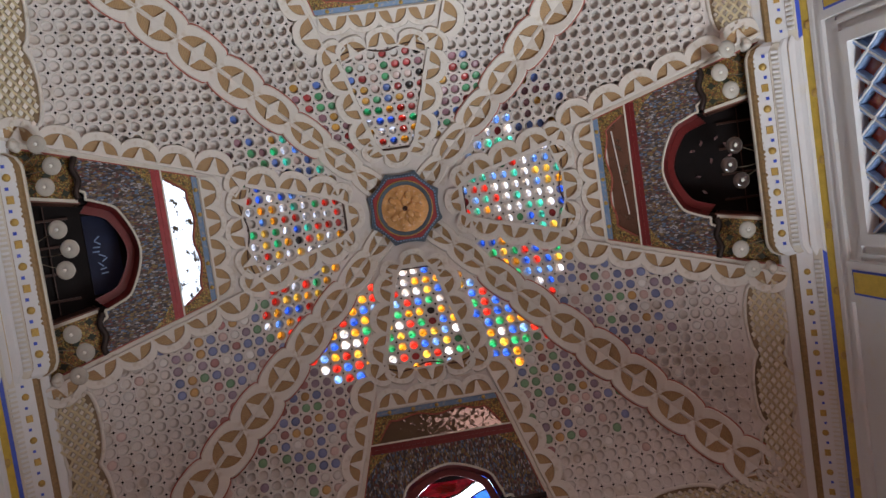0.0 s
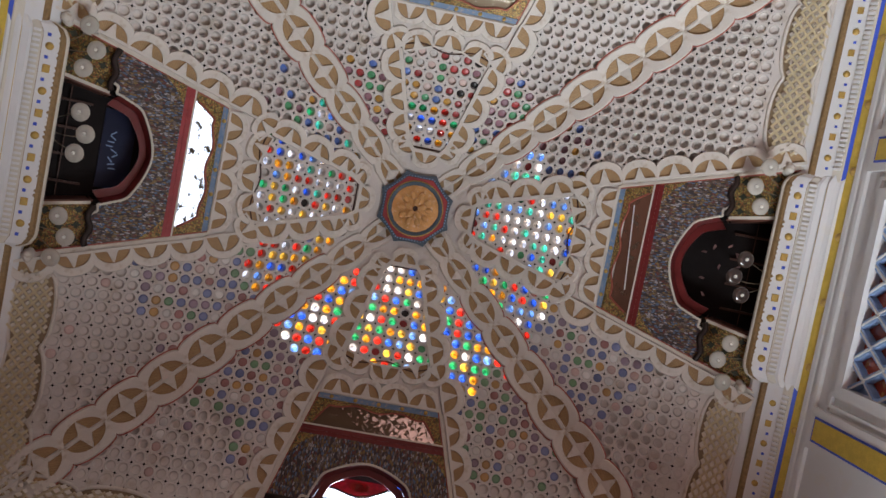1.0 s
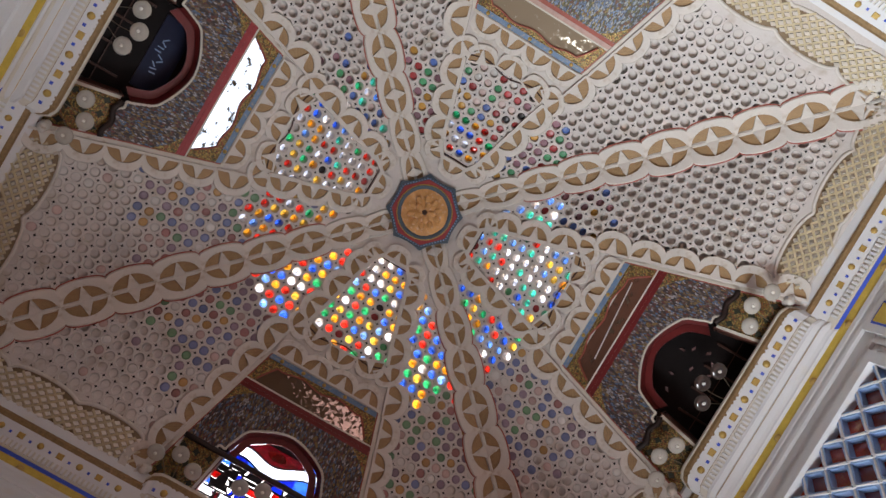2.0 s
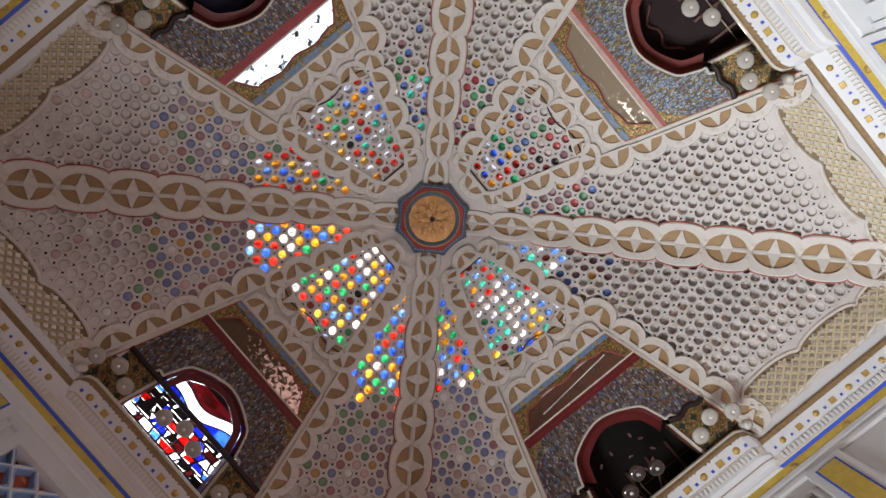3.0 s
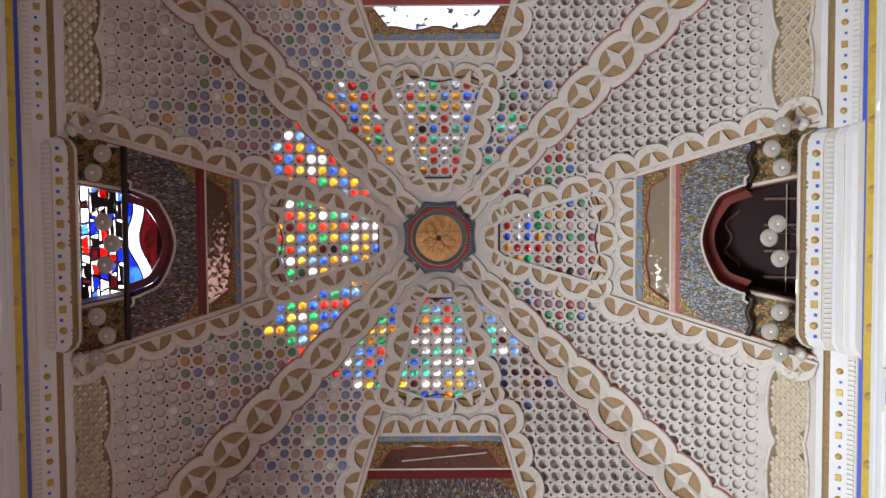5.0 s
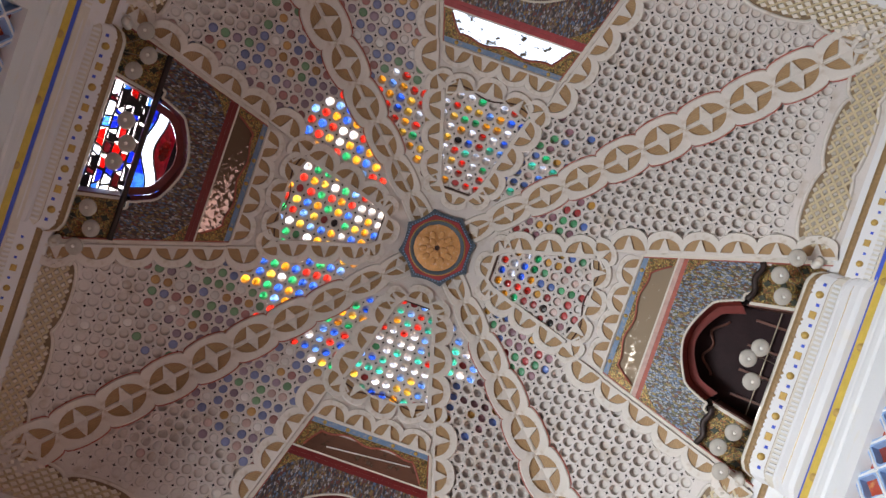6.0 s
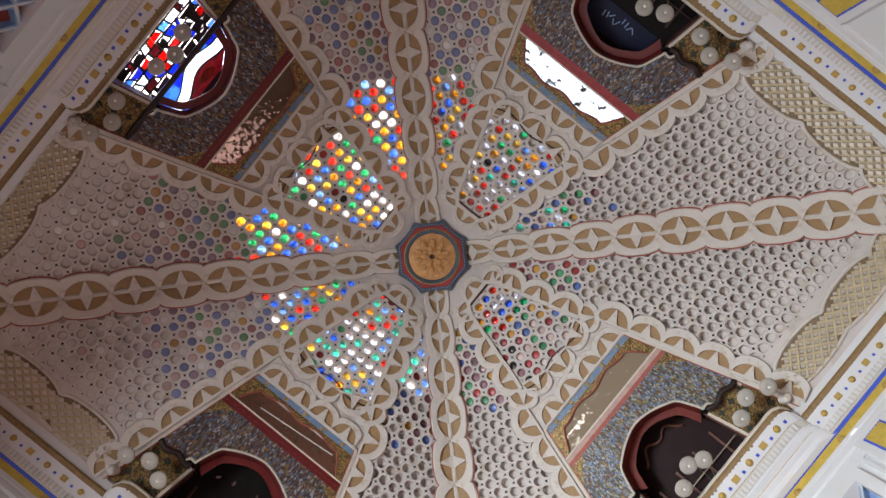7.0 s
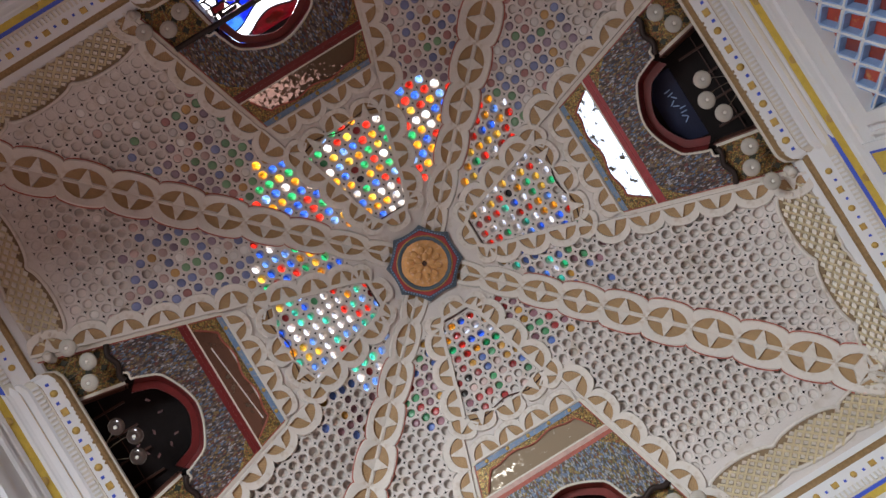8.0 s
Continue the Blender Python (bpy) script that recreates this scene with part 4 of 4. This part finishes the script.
STRIPBLUE = mat("worn_blue_paint", (0.15, 0.23, 0.36), 0.55, var=0.25, scale=18.0, stain=(0.35, 0.33, 0.30))


def quad(u0, r0, u1, r1, u2, r2, u3, r3):
    return [(u0, S(r0)), (u1, S(r1)), (u2, S(r2)), (u3, S(r3))]


STAIN = ["blue", "red", "sky", "clear", "red", "violet", "sky", "violet", "sky", "violet", "blue"]
rn = random.Random(11)
for i, side in enumerate(SIDES):
    ni = thing("wall_niche", LABELS[side], "wall niche", face_pose(i), "wall niches")
    w = lambda r: 0.31 * r
    # mirror field
    part("blue_strip", Acc().prism(quad(-w(1.40), 1.40, w(1.40), 1.40, w(1.432), 1.432, -w(1.432), 1.432), -0.03, 0.004).mesh("blue_strip", STRIPBLUE), ni)
    for k in range(5):
        part("blue_bead", rd, ni, in2(-0.34 + 0.17 * k, 1.416, 0, 0.004) @ Matrix.Scale(0.7, 4))
    part("mirror", Acc().prism(quad(-w(1.44), 1.44, w(1.44), 1.44, w(1.65), 1.65, -w(1.65), 1.65), -0.03, -0.012).mesh("mirror", MIRRORS[side]), ni)
    fr = Acc()
    wav = []
    for k in range(29):
        t = -1 + 2 * k / 28
        e = abs(t)
        wav.append((t * (w(1.5) - 0.035), 1.462 + 0.012 * math.cos(t * 9) + (0.13 * max(0, e - 0.80) / 0.2)))
    fr.prism([(-w(1.432), S(1.433)), (w(1.432), S(1.433)), (w(1.61), S(1.61)), (wav[-1][0] + 0.012, S(1.612))] + [(u, S(r)) for u, r in reversed(wav)] + [(wav[0][0] - 0.012, S(1.612)), (-w(1.61), S(1.61))], -0.02, 0.002)
    part("gilt_surround", fr.mesh("gilt_surround", GOLDMOSAIC), ni)
    part("mirror_edge", Acc().tube([(u, S(r), 0.003) for u, r in wav], 0.006, 6).mesh("mirror_edge", REDLINE, True), ni)
    part("red_fillet", Acc().prism(quad(-w(1.61), 1.61, w(1.61), 1.61, w(1.637), 1.637, -w(1.637), 1.637), -0.02, 0.008).mesh("red_fillet", {"west": RED, "south": FADEDPINK}.get(side, DARKRED)), ni)
    part("white_fillet", Acc().prism(quad(-w(1.600), 1.600, w(1.600), 1.600, w(1.61), 1.61, -w(1.61), 1.61), -0.02, 0.010).mesh("white_fillet", CREAM), ni)
    part("red_border", Acc().prism(quad(-w(1.637), 1.637, w(1.637), 1.637, w(1.662), 1.662, -w(1.662), 1.662), -0.02, 0.003).mesh("red_border", {"west": RED, "south": REDLINE}.get(side, DARKRED)), ni)
    # mosaic field with the arched opening
    field = [(-w(1.662), S(1.662)), (w(1.662), S(1.662)), (w(2.075), S(2.075)), (0.43, S(2.075))] + [(u, S(r)) for u, r in reversed(ARCH)] + [(-0.43, S(2.075)), (-w(2.075), S(2.075))]
    part("mosaic_field", Acc().prism(field, -0.025, 0.003).mesh("mosaic_field", MOSAIC_BLUE if side == "south" else MOSAIC), ni)
    for sg in (-1, 1):
        pc = quad(sg * (w(1.665) - 0.004), 1.665, sg * (w(1.665) - 0.13), 1.665, sg * (w(1.72) - 0.05), 1.725, sg * (w(1.80) - 0.004), 1.80)
        part("gold_corner", Acc().prism(pc[::-sg], -0.01, 0.006).mesh("gold_corner", GOLDMOSAIC), ni)
    fine = []
    for (u0, r0), (u1, r1) in zip(ARCH, ARCH[1:]):
        fine += [(u0 + (u1 - u0) * k / 6, S(r0 + (r1 - r0) * k / 6), 0.006) for k in range(6)]
    part("rope_moulding", Acc().tube(fine, 0.0095, 7, lambda k: 1.0 if k % 3 else 0.7).mesh("rope_moulding", CREAM, True), ni)
    sof = Acc()
    curve = ARCH[3:-3]
    n = len(curve)
    vs = [(u, S(r), 0.0) for u, r in curve] + [(u * 0.93, S(r + 0.02), -0.09) for u, r in curve]
    sof.add(vs, [(k, k + 1, n + k + 1, n + k) for k in range(n - 1)])
    part("arch_soffit", sof.mesh("arch_soffit", SOFFIT if side in ("south", "north") else DARKRED, True), ni)
    inner = [(u * 0.93, r + 0.02) for u, r in ARCH[3:-3]]
    band = [(u, S(r)) for u, r in inner] + [(u * 0.86, S(r + 0.04 - 0.02 * abs(u))) for u, r in reversed(inner)]
    part("red_arch_band", Acc().prism(band, -0.13, -0.11).mesh("red_arch_band", SOFFIT if side == "south" else DARKRED), ni)
    # side piers with gilt panels
    for sg in (-1, 1):
        pier = Acc().prism(quad(sg * 0.36, 2.072, sg * w(2.072), 2.072, sg * w(2.44), 2.44, sg * 0.44, 2.44)[::sg], -0.06, -0.035)
        pi = part("gilt_panel", pier.mesh("gilt_panel", GOLDMOSAIC), ni)
        for k in range(4):
            for j in range(3):
                r = 2.125 + 0.085 * k
                lo, hi = 0.36 + 0.045 + (r - 2.07) * 0.2, w(r) - 0.045
                u = lo + (hi - lo) * (j / 2 if k % 2 == 0 else (j + 0.5) / 3)
                leaf = Acc().prism([(-0.026, 0.0), (-0.01, -0.014), (0.0, -0.032), (0.01, -0.014), (0.026, 0.0), (0.01, 0.014), (0.0, 0.032), (-0.01, 0.014)], 0, 0.008, 0.002)
                part("leaf", leaf.mesh("leaf", LEAF), pi, in2(sg * u, r, rn.uniform(-0.3, 0.3), -0.035))
        part("white_rail", Acc().prism(quad(sg * 0.348, 2.07, sg * 0.368, 2.07, sg * 0.445, 2.44, sg * 0.425, 2.44)[::sg], -0.07, -0.02).mesh("white_rail", CREAM), ni)
        part("jamb", Acc().prism(quad(sg * 0.338, 2.06, sg * 0.350, 2.06, sg * 0.428, 2.46, sg * 0.416, 2.46)[::sg], -DEPTH, -0.035).mesh("jamb", REDWOOD), ni)
        # Cheeks get the shadow colour too, so the opening looks dark.
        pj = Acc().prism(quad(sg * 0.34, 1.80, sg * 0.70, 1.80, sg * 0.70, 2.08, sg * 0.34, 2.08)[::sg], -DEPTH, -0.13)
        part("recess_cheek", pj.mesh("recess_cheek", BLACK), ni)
    spans = [(-w(2.06), -0.37), (0.37, w(2.06))] if side != "north" else [(-w(2.06), w(2.06))]
    for ua, ub in spans:
        part("tie_bar", Acc().tube([(ua + (ub - ua) * k / 12, S(2.066 + (0.012 * math.sin(k * 0.9) if side != "north" else 0)), 0.012) for k in range(13)], 0.02, 8).mesh("tie_bar", IRON, True), ni)
    # recess: top and back coloured near black for the darkness inside
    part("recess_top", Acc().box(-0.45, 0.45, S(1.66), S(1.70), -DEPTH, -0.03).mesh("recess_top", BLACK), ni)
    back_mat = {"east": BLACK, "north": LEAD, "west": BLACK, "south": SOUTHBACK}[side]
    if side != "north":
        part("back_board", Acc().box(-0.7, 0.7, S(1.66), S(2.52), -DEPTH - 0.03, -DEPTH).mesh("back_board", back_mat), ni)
        m = DARKWOOD if side != "south" else REDWOOD
        for k in range(4):
            u = -0.27 + 0.18 * k
            part("glazing_bar", Acc().box(u - 0.008, u + 0.008, S(2.12), S(2.46), -DEPTH, -DEPTH + 0.03).mesh("glazing_bar", m), ni)
        part("cross_bar", Acc().box(-0.43, 0.43, S(2.245) - 0.0035, S(2.245) + 0.0035, -DEPTH + 0.03, -DEPTH + 0.04).mesh("cross_bar", WIRE if side == "south" else m), ni)
    part("recess_floor", Acc().box(-0.75, 0.75, S(2.47), S(2.50), -DEPTH, -0.02).mesh("recess_floor", DARKWOOD), ni)
    if side == "west":
        part("lacquer_panel", Acc().box(-0.27, 0.27, S(1.86), S(2.045), -DEPTH, -DEPTH + 0.012).mesh("lacquer_panel", NAVY), ni)
        rs = random.Random(3)
        for k in range(9):
            u = -0.13 + 0.03 * k
            part("painted_stroke", Acc().box(-0.004, 0.004, -0.022, 0.022, 0, 0.004).mesh("painted_stroke", LIGHTBLUE), ni, in2(u, 1.975 + rs.uniform(-0.02, 0.02), rs.uniform(-0.9, 0.9), -DEPTH + 0.012))
        for k in range(6):
            part("painted_stroke", Acc().box(-0.004, 0.004, -0.018, 0.018, 0, 0.004).mesh("painted_stroke", LIGHTBLUE), ni, in2(-0.02 + 0.03 * k, 2.36 + rs.uniform(-0.02, 0.02), rs.uniform(-0.9, 0.9), -DEPTH))
    if side == "east":
        # Thin white rod drawn as the bright line reflected in the mirror.
        part("loose_strip", Acc().tube([(-0.33 + 0.05 * k, S(1.505 + 0.004 * k), 0.002) for k in range(13)], 0.0035, 6).mesh("loose_strip", WHITE), ni)
        rs = random.Random(8)
        for k in range(9):
            u, r = rs.uniform(-0.2, 0.2), rs.uniform(1.95, 2.2)
            part("mirror_shard", Acc().prism([(-0.02, -0.006), (0.014, -0.010), (0.024, 0.005), (-0.006, 0.010)], 0, 0.004).mesh("mirror_shard", MIRROR_CLEAN), ni, in2(u, r, rs.uniform(0, 6), -DEPTH + 0.004))
    if side == "south":
        part("lunette_trim", Acc().tube([(-0.2 + 0.4 * k / 16, S(1.90 + 0.03 * math.cos(k * 0.8) + 0.05 * abs(k / 8 - 1)), -DEPTH + 0.02) for k in range(17)], 0.009, 6).mesh("lunette_trim", REDWOOD, True), ni)
    if side == "north":
        sash = part("stained_glass", Acc().box(-0.47, 0.47, S(1.70), S(1.72), -DEPTH - 0.02, -DEPTH + 0.01).mesh("stained_glass", LEAD), ni)
        rows_r = [2.06, 2.10, 2.145, 2.20, 2.25, 2.30, 2.36, 2.42, 2.48]
        for a in range(len(rows_r) - 1):
            us = sorted([-0.46, 0.46] + [-0.46 + 0.92 * (k + rn.uniform(0.15, 0.85)) / 10 for k in range(10)])
            for b in range(len(us) - 1):
                r0, r1, u0, u1 = rows_r[a], rows_r[a + 1], us[b], us[b + 1]
                j = [rn.uniform(-0.032, 0.032) for _ in range(4)]
                poly = quad(u0 + 0.007 + j[0], r0 + 0.006, u1 - 0.007 + j[1], r0 + 0.006 + 0.3 * j[1], u1 - 0.007 + j[2] * 0.5, r1 - 0.006, u0 + 0.007 + j[3] * 0.5, r1 - 0.006 + 0.3 * j[3])
                c = rn.choice(STAIN)
                dark = rn.random() < 0.46
                part("pane", Acc().prism(poly, -DEPTH - 0.006, -DEPTH).mesh("pane", LEAD if dark else PLAIN[c]), sash)
                part("came", Acc().prism(quad(u0 - 0.008 + j[0], r0, u0 + 0.008 + j[0], r0, u0 + 0.008 + j[3] * 0.5, r1, u0 - 0.008 + j[3] * 0.5, r1), -DEPTH - 0.012, -DEPTH + 0.006).mesh("came", LEAD), sash)
            part("came", Acc().box(-0.47, 0.47, S(rows_r[a]) - 0.007, S(rows_r[a]) + 0.007, -DEPTH - 0.012, -DEPTH + 0.007).mesh("came", LEAD), sash)
        # lunette: a wavy white band between blue and wine-red panes, one of them bright red
        top_c, low_c = [], []
        for k in range(17):
            t = -1 + 2 * k / 16
            mid = 1.975 + 0.035 * t + 0.030 * math.cos(math.pi * 1.4 * t)
            top_c.append((0.36 * t, S(mid - 0.040 + 0.010 * t * t)))
            low_c.append((0.36 * t, S(mid + 0.036 - 0.008 * t * t)))
        part("pane", Acc().prism(top_c + low_c[::-1], -DEPTH - 0.006, -DEPTH).mesh("pane", PLAIN["clear"]), sash)
        for a, b, c in ((0, 4, "sky"), (4, 8, "blue"), (8, 12, "sky"), (12, 16, "blue")):
            part("pane", Acc().prism(low_c[a:b + 1] + [(low_c[b][0], S(2.055)), (low_c[a][0], S(2.055))], -DEPTH - 0.006, -DEPTH).mesh("pane", PLAIN[c]), sash)
        for a, b, c in ((0, 3, "sky"), (3, 8, "violet"), (8, 12, "violet"), (12, 16, "violet")):
            part("pane", Acc().prism(top_c[a:b + 1][::-1] + [(top_c[a][0], S(1.86)), (top_c[b][0], S(1.86))], -DEPTH - 0.006, -DEPTH).mesh("pane", PLAIN[c]), sash)
        jewel = [(0.02 + 0.075 * math.cos(2 * math.pi * k / 20), S(1.905) + 0.034 * math.sin(2 * math.pi * k / 20)) for k in range(20)]
        part("pane", Acc().prism(jewel, -DEPTH + 0.001, -DEPTH + 0.006).mesh("pane", PLAIN["jewel"]), sash)
        for cv in (top_c, low_c):
            part("came", Acc().tube([(x, y, -DEPTH + 0.004) for x, y in cv], 0.007, 6).mesh("came", LEAD, True), sash)
        part("surround", Acc().box(-0.47, 0.47, S(1.70), S(1.862), -DEPTH - 0.01, -DEPTH).mesh("surround", LEAD), sash)
        for sg in (-1, 1):
            part("surround", Acc().prism(quad(sg * 0.36, 1.86, sg * 0.47, 1.86, sg * 0.47, 2.06, sg * 0.36, 2.06)[::sg], -DEPTH - 0.01, -DEPTH).mesh("surround", LEAD), sash)

# ---- lamps ----
shade = Acc().sweep([(0.0, 0.012), (0.010, 0.012), (0.011, 0.0), (0.030, -0.004), (0.052, 0.008), (0.060, 0.026), (0.056, 0.044), (0.035, 0.060), (0.012, 0.066), (0.0, 0.066)][::-1], 1, 1, 0, 0, 0, 2 * math.pi, 24, True).mesh("shade", PEARL, True)
shade_dark = shade.copy()
shade_dark.materials[0] = SMOKE
nub = Acc().sweep([(0.012, 0.002), (0.011, -0.008), (0.006, -0.014), (0.0, -0.016)], 1, 1, 0, 0, 0, 2 * math.pi, 12, True).mesh("nub", PEARL2, True)
cup = Acc().sweep([(0.016, 0.062), (0.014, 0.085), (0.006, 0.095), (0.0, 0.095)], 1, 1, 0, 0, 0, 2 * math.pi, 12, True).mesh("cup", WIRE, True)


def lamp_at(owner, p, dark=False):
    s = part("shade", shade_dark if dark else shade, owner, Matrix.Translation(p) @ Matrix.Diagonal((0.95, 0.95, 0.62, 1)))
    part("nub", nub, s)
    part("cup", cup, s)


for i, side in enumerate(SIDES):
    if side == "east":
        pos = [(2.13, -0.10, 4.70), (2.08, 0.02, 4.70), (2.15, 0.13, 4.70)]
    elif side == "west":
        pos = [(2.125, 0.19, 4.70), (2.075, 0.065, 4.70), (2.12, -0.06, 4.70)]
    elif side == "north":
        pos = [(2.095, 0.145, 4.70), (2.045, 0.008, 4.70), (2.09, -0.125, 4.70)]
    else:
        pos = [(2.129, -0.104, 4.70), (2.079, -0.017, 4.70), (2.148, 0.113, 4.70)]
    lamp = thing("three_arm_lamp", ("three smoked" if side == "east" else "three frosted") + " glass shades on thin brass arms above the cornice shelf", "wall lamp", side_turn(i), "lamps in the niches")
    mid = sum(p[1] for p in pos) / 3
    root = Vector((2.42, mid, 4.83 + EYE_Z))
    for r, u, z in pos:
        p = Vector((r, u, z + EYE_Z))
        lamp_at(lamp, p, side == "east")
        top = p + Vector((0, 0, 0.095))
        pts = []
        for k in range(13):
            t = k / 12
            q = root.lerp(top, t)
            q.z += 0.05 * math.sin(math.pi * t)
            q.y += 0.03 * math.sin(math.pi * t) * (1 if u > mid else -1)
            pts.append(q)
        part("arm", Acc().tube(pts, 0.0028, 6).mesh("arm", WIRE, True), lamp)
    part("stem", Acc().tube([root + Vector((0, 0, 0.05)), root, root + Vector((0, 0, -0.05))], 0.012, 8).mesh("stem", WIRE, True), lamp)
    for sg in (-1, 1):
        sc = thing("side_lamp", "three frosted glass shades on a brass bracket beside the niche", "wall lamp", side_turn(i), "lamps beside the niches")
        for r, u in ((2.10, 0.575), (2.16, 0.455), (2.165, 0.715)):
            p = Vector((r, sg * u, 4.72 + EYE_Z))
            lamp_at(sc, p)
            a = Vector((2.42, sg * 0.55, 4.83 + EYE_Z))
            pts = [a.lerp(p + Vector((0, 0, 0.095)), k / 10) + Vector((0, 0, 0.04 * math.sin(math.pi * k / 10))) for k in range(11)]
            part("arm", Acc().tube(pts, 0.0028, 6).mesh("arm", WIRE, True), sc)

# ---- plaster knobs added for the lamps' wire brackets, where niche frames meet the cornice ----
prof = [(0.0, 0.10), (0.02, 0.10), (0.045, 0.07), (0.03, 0.045), (0.055, 0.02), (0.04, -0.01), (0.05, -0.03), (0.02, -0.05), (0.0, -0.055)]
bracket_knob = Acc().sweep(prof, 1.0, 1.25, 0, 0, 0, 2 * math.pi, 16, True).mesh("corbel", RIBW, True)
for i, side in enumerate(SIDES):
    for sg in (-1, 1):
        thing("corbel", "knobbly cream plaster knob added in place of a lamp bracket", "corbel", side_turn(i) @ Matrix.Translation((2.33, sg * 0.74, APEX - 2.33 * PITCH - 0.03)) @ Matrix.Rotation(0.4 * sg, 4, "X") @ Matrix.Scale(0.62, 4), "corbels", me=bracket_knob)

# ---- latticed windows and painted panels below the cornice ----
# Opaque red panes; the orange patches paint in daylight from behind.
LATRED = mat("backlit_red_glaze", (0.42, 0.065, 0.035), 0.15, var=0.35, scale=9.0, stain=(0.60, 0.25, 0.08), spec=0.7)
LATBROWN = mat("brown_window_glaze", (0.24, 0.045, 0.03), 0.15, var=0.3, scale=9.0, spec=0.7)
for i, side in enumerate(SIDES):
    wn = thing("window_%d" % (i + 1), "window with blue and white painted tracery over red glass", "window", LOWER @ side_turn(i), kind="structure")
    fr = Acc()
    a0, a1, z0, z1 = LW
    for b in ((a0 - 0.05, a0 + 0.02, z0 - 0.05, z1 + 0.05), (a1 - 0.02, a1 + 0.05, z0 - 0.05, z1 + 0.05), (a0 + 0.02, a1 - 0.02, z1 - 0.02, z1 + 0.05), (a0 + 0.02, a1 - 0.02, z0 - 0.05, z0 + 0.02)):
        fr.box(WALL_R - 0.03, WALL_R + 0.06, *b)
    part("window_frame", fr.mesh("window_frame", WHITE), wn)
    mo = Acc()
    for g, x0 in ((0.10, 0.022), (0.15, 0.012)):
        for q in ((a0 - g - 0.02, a0 - g, z0 - g, z1 + g * 0.62 + 0.02), (a1 + g, a1 + g + 0.02, z0 - g, z1 + g * 0.62 + 0.02), (a0 - g, a1 + g, z1 + g * 0.62, z1 + g * 0.62 + 0.02)):
            mo.box(WALL_R - x0, WALL_R + 0.01, *q)
    part("moulding", mo.mesh("moulding", WHITE), wn)
    cols_n, rows_n = 6, 5
    du, dz = (a1 - a0) / cols_n, (z1 - z0) / rows_n
    for c in range(cols_n):
        for q in range(rows_n * 2 + 1):
            u = a0 + du * (c + (0.5 if q % 2 == 0 else 1.0))
            z = z0 + dz * q / 2
            if u > a1 - 0.02:
                continue
            d = [(u, z - dz * 0.50), (u + du * 0.16, z - dz * 0.30), (u + du * 0.36, z - dz * 0.08), (u + du * 0.40, z + dz * 0.06), (u + du * 0.22, z + dz * 0.22), (u, z + dz * 0.46), (u - du * 0.22, z + dz * 0.22), (u - du * 0.40, z + dz * 0.06), (u - du * 0.36, z - dz * 0.08), (u - du * 0.16, z - dz * 0.30)]
            d = [(u + (x - u) * 0.86, z + (y - z) * 0.86) for x, y in d]
            d = [(x, min(z1, max(z0, y))) for x, y in d]
            n = len(d)
            part("pane", mesh("pane", [(WALL_R + 0.05, x, y) for x, y in d], [tuple(range(n))], LATRED if (c + q) % 3 else LATBROWN), wn)
            big = [(u + (x - u) * 1.34, z + (y - z) * 1.30) for x, y in d]
            tr = Acc().add([(WALL_R + 0.06, x, y) for x, y in big] + [(WALL_R + 0.005, x, y) for x, y in big] + [(WALL_R + 0.005, x, y) for x, y in d] + [(WALL_R + 0.06, x, y) for x, y in d], [(l * n + k, l * n + (k + 1) % n, (l + 1) * n + (k + 1) % n, (l + 1) * n + k) for l in range(3) for k in range(n)])
            part("tracery", tr.mesh("tracery", LIGHTBLUE), wn)
            part("white_rim", Acc().tube([(WALL_R + 0.004, x, y) for x, y in big + big[:1]], 0.006, 5).mesh("white_rim", WHITE), wn)
    part("tracery_ground", Acc().box(WALL_R + 0.055, WALL_R + 0.075, a0, a1, z0, z1).mesh("tracery_ground", LIGHTBLUE), wn)
    for sg in (-1, 1):
        pn = thing("painted_panel", "yellow painted wall panel with a blue border in a white frame", "wall panel", LOWER @ side_turn(i), "painted wall panels")
        for nm, m, dd, x0, x1 in (("frame", WHITE, 0.05, -0.03, 0.01), ("blue_border", BLUE, 0.0, -0.034, 0.01), ("yellow_field", YELLOW, -0.014, -0.038, 0.01)):
            y0, y1 = sorted((sg * (0.785 - dd), sg * (0.94 + dd)))
            part(nm, Acc().box(WALL_R + x0, WALL_R + x1, y0, y1, 4.3 - dd, 5.86 + dd).mesh(nm, m), pn)
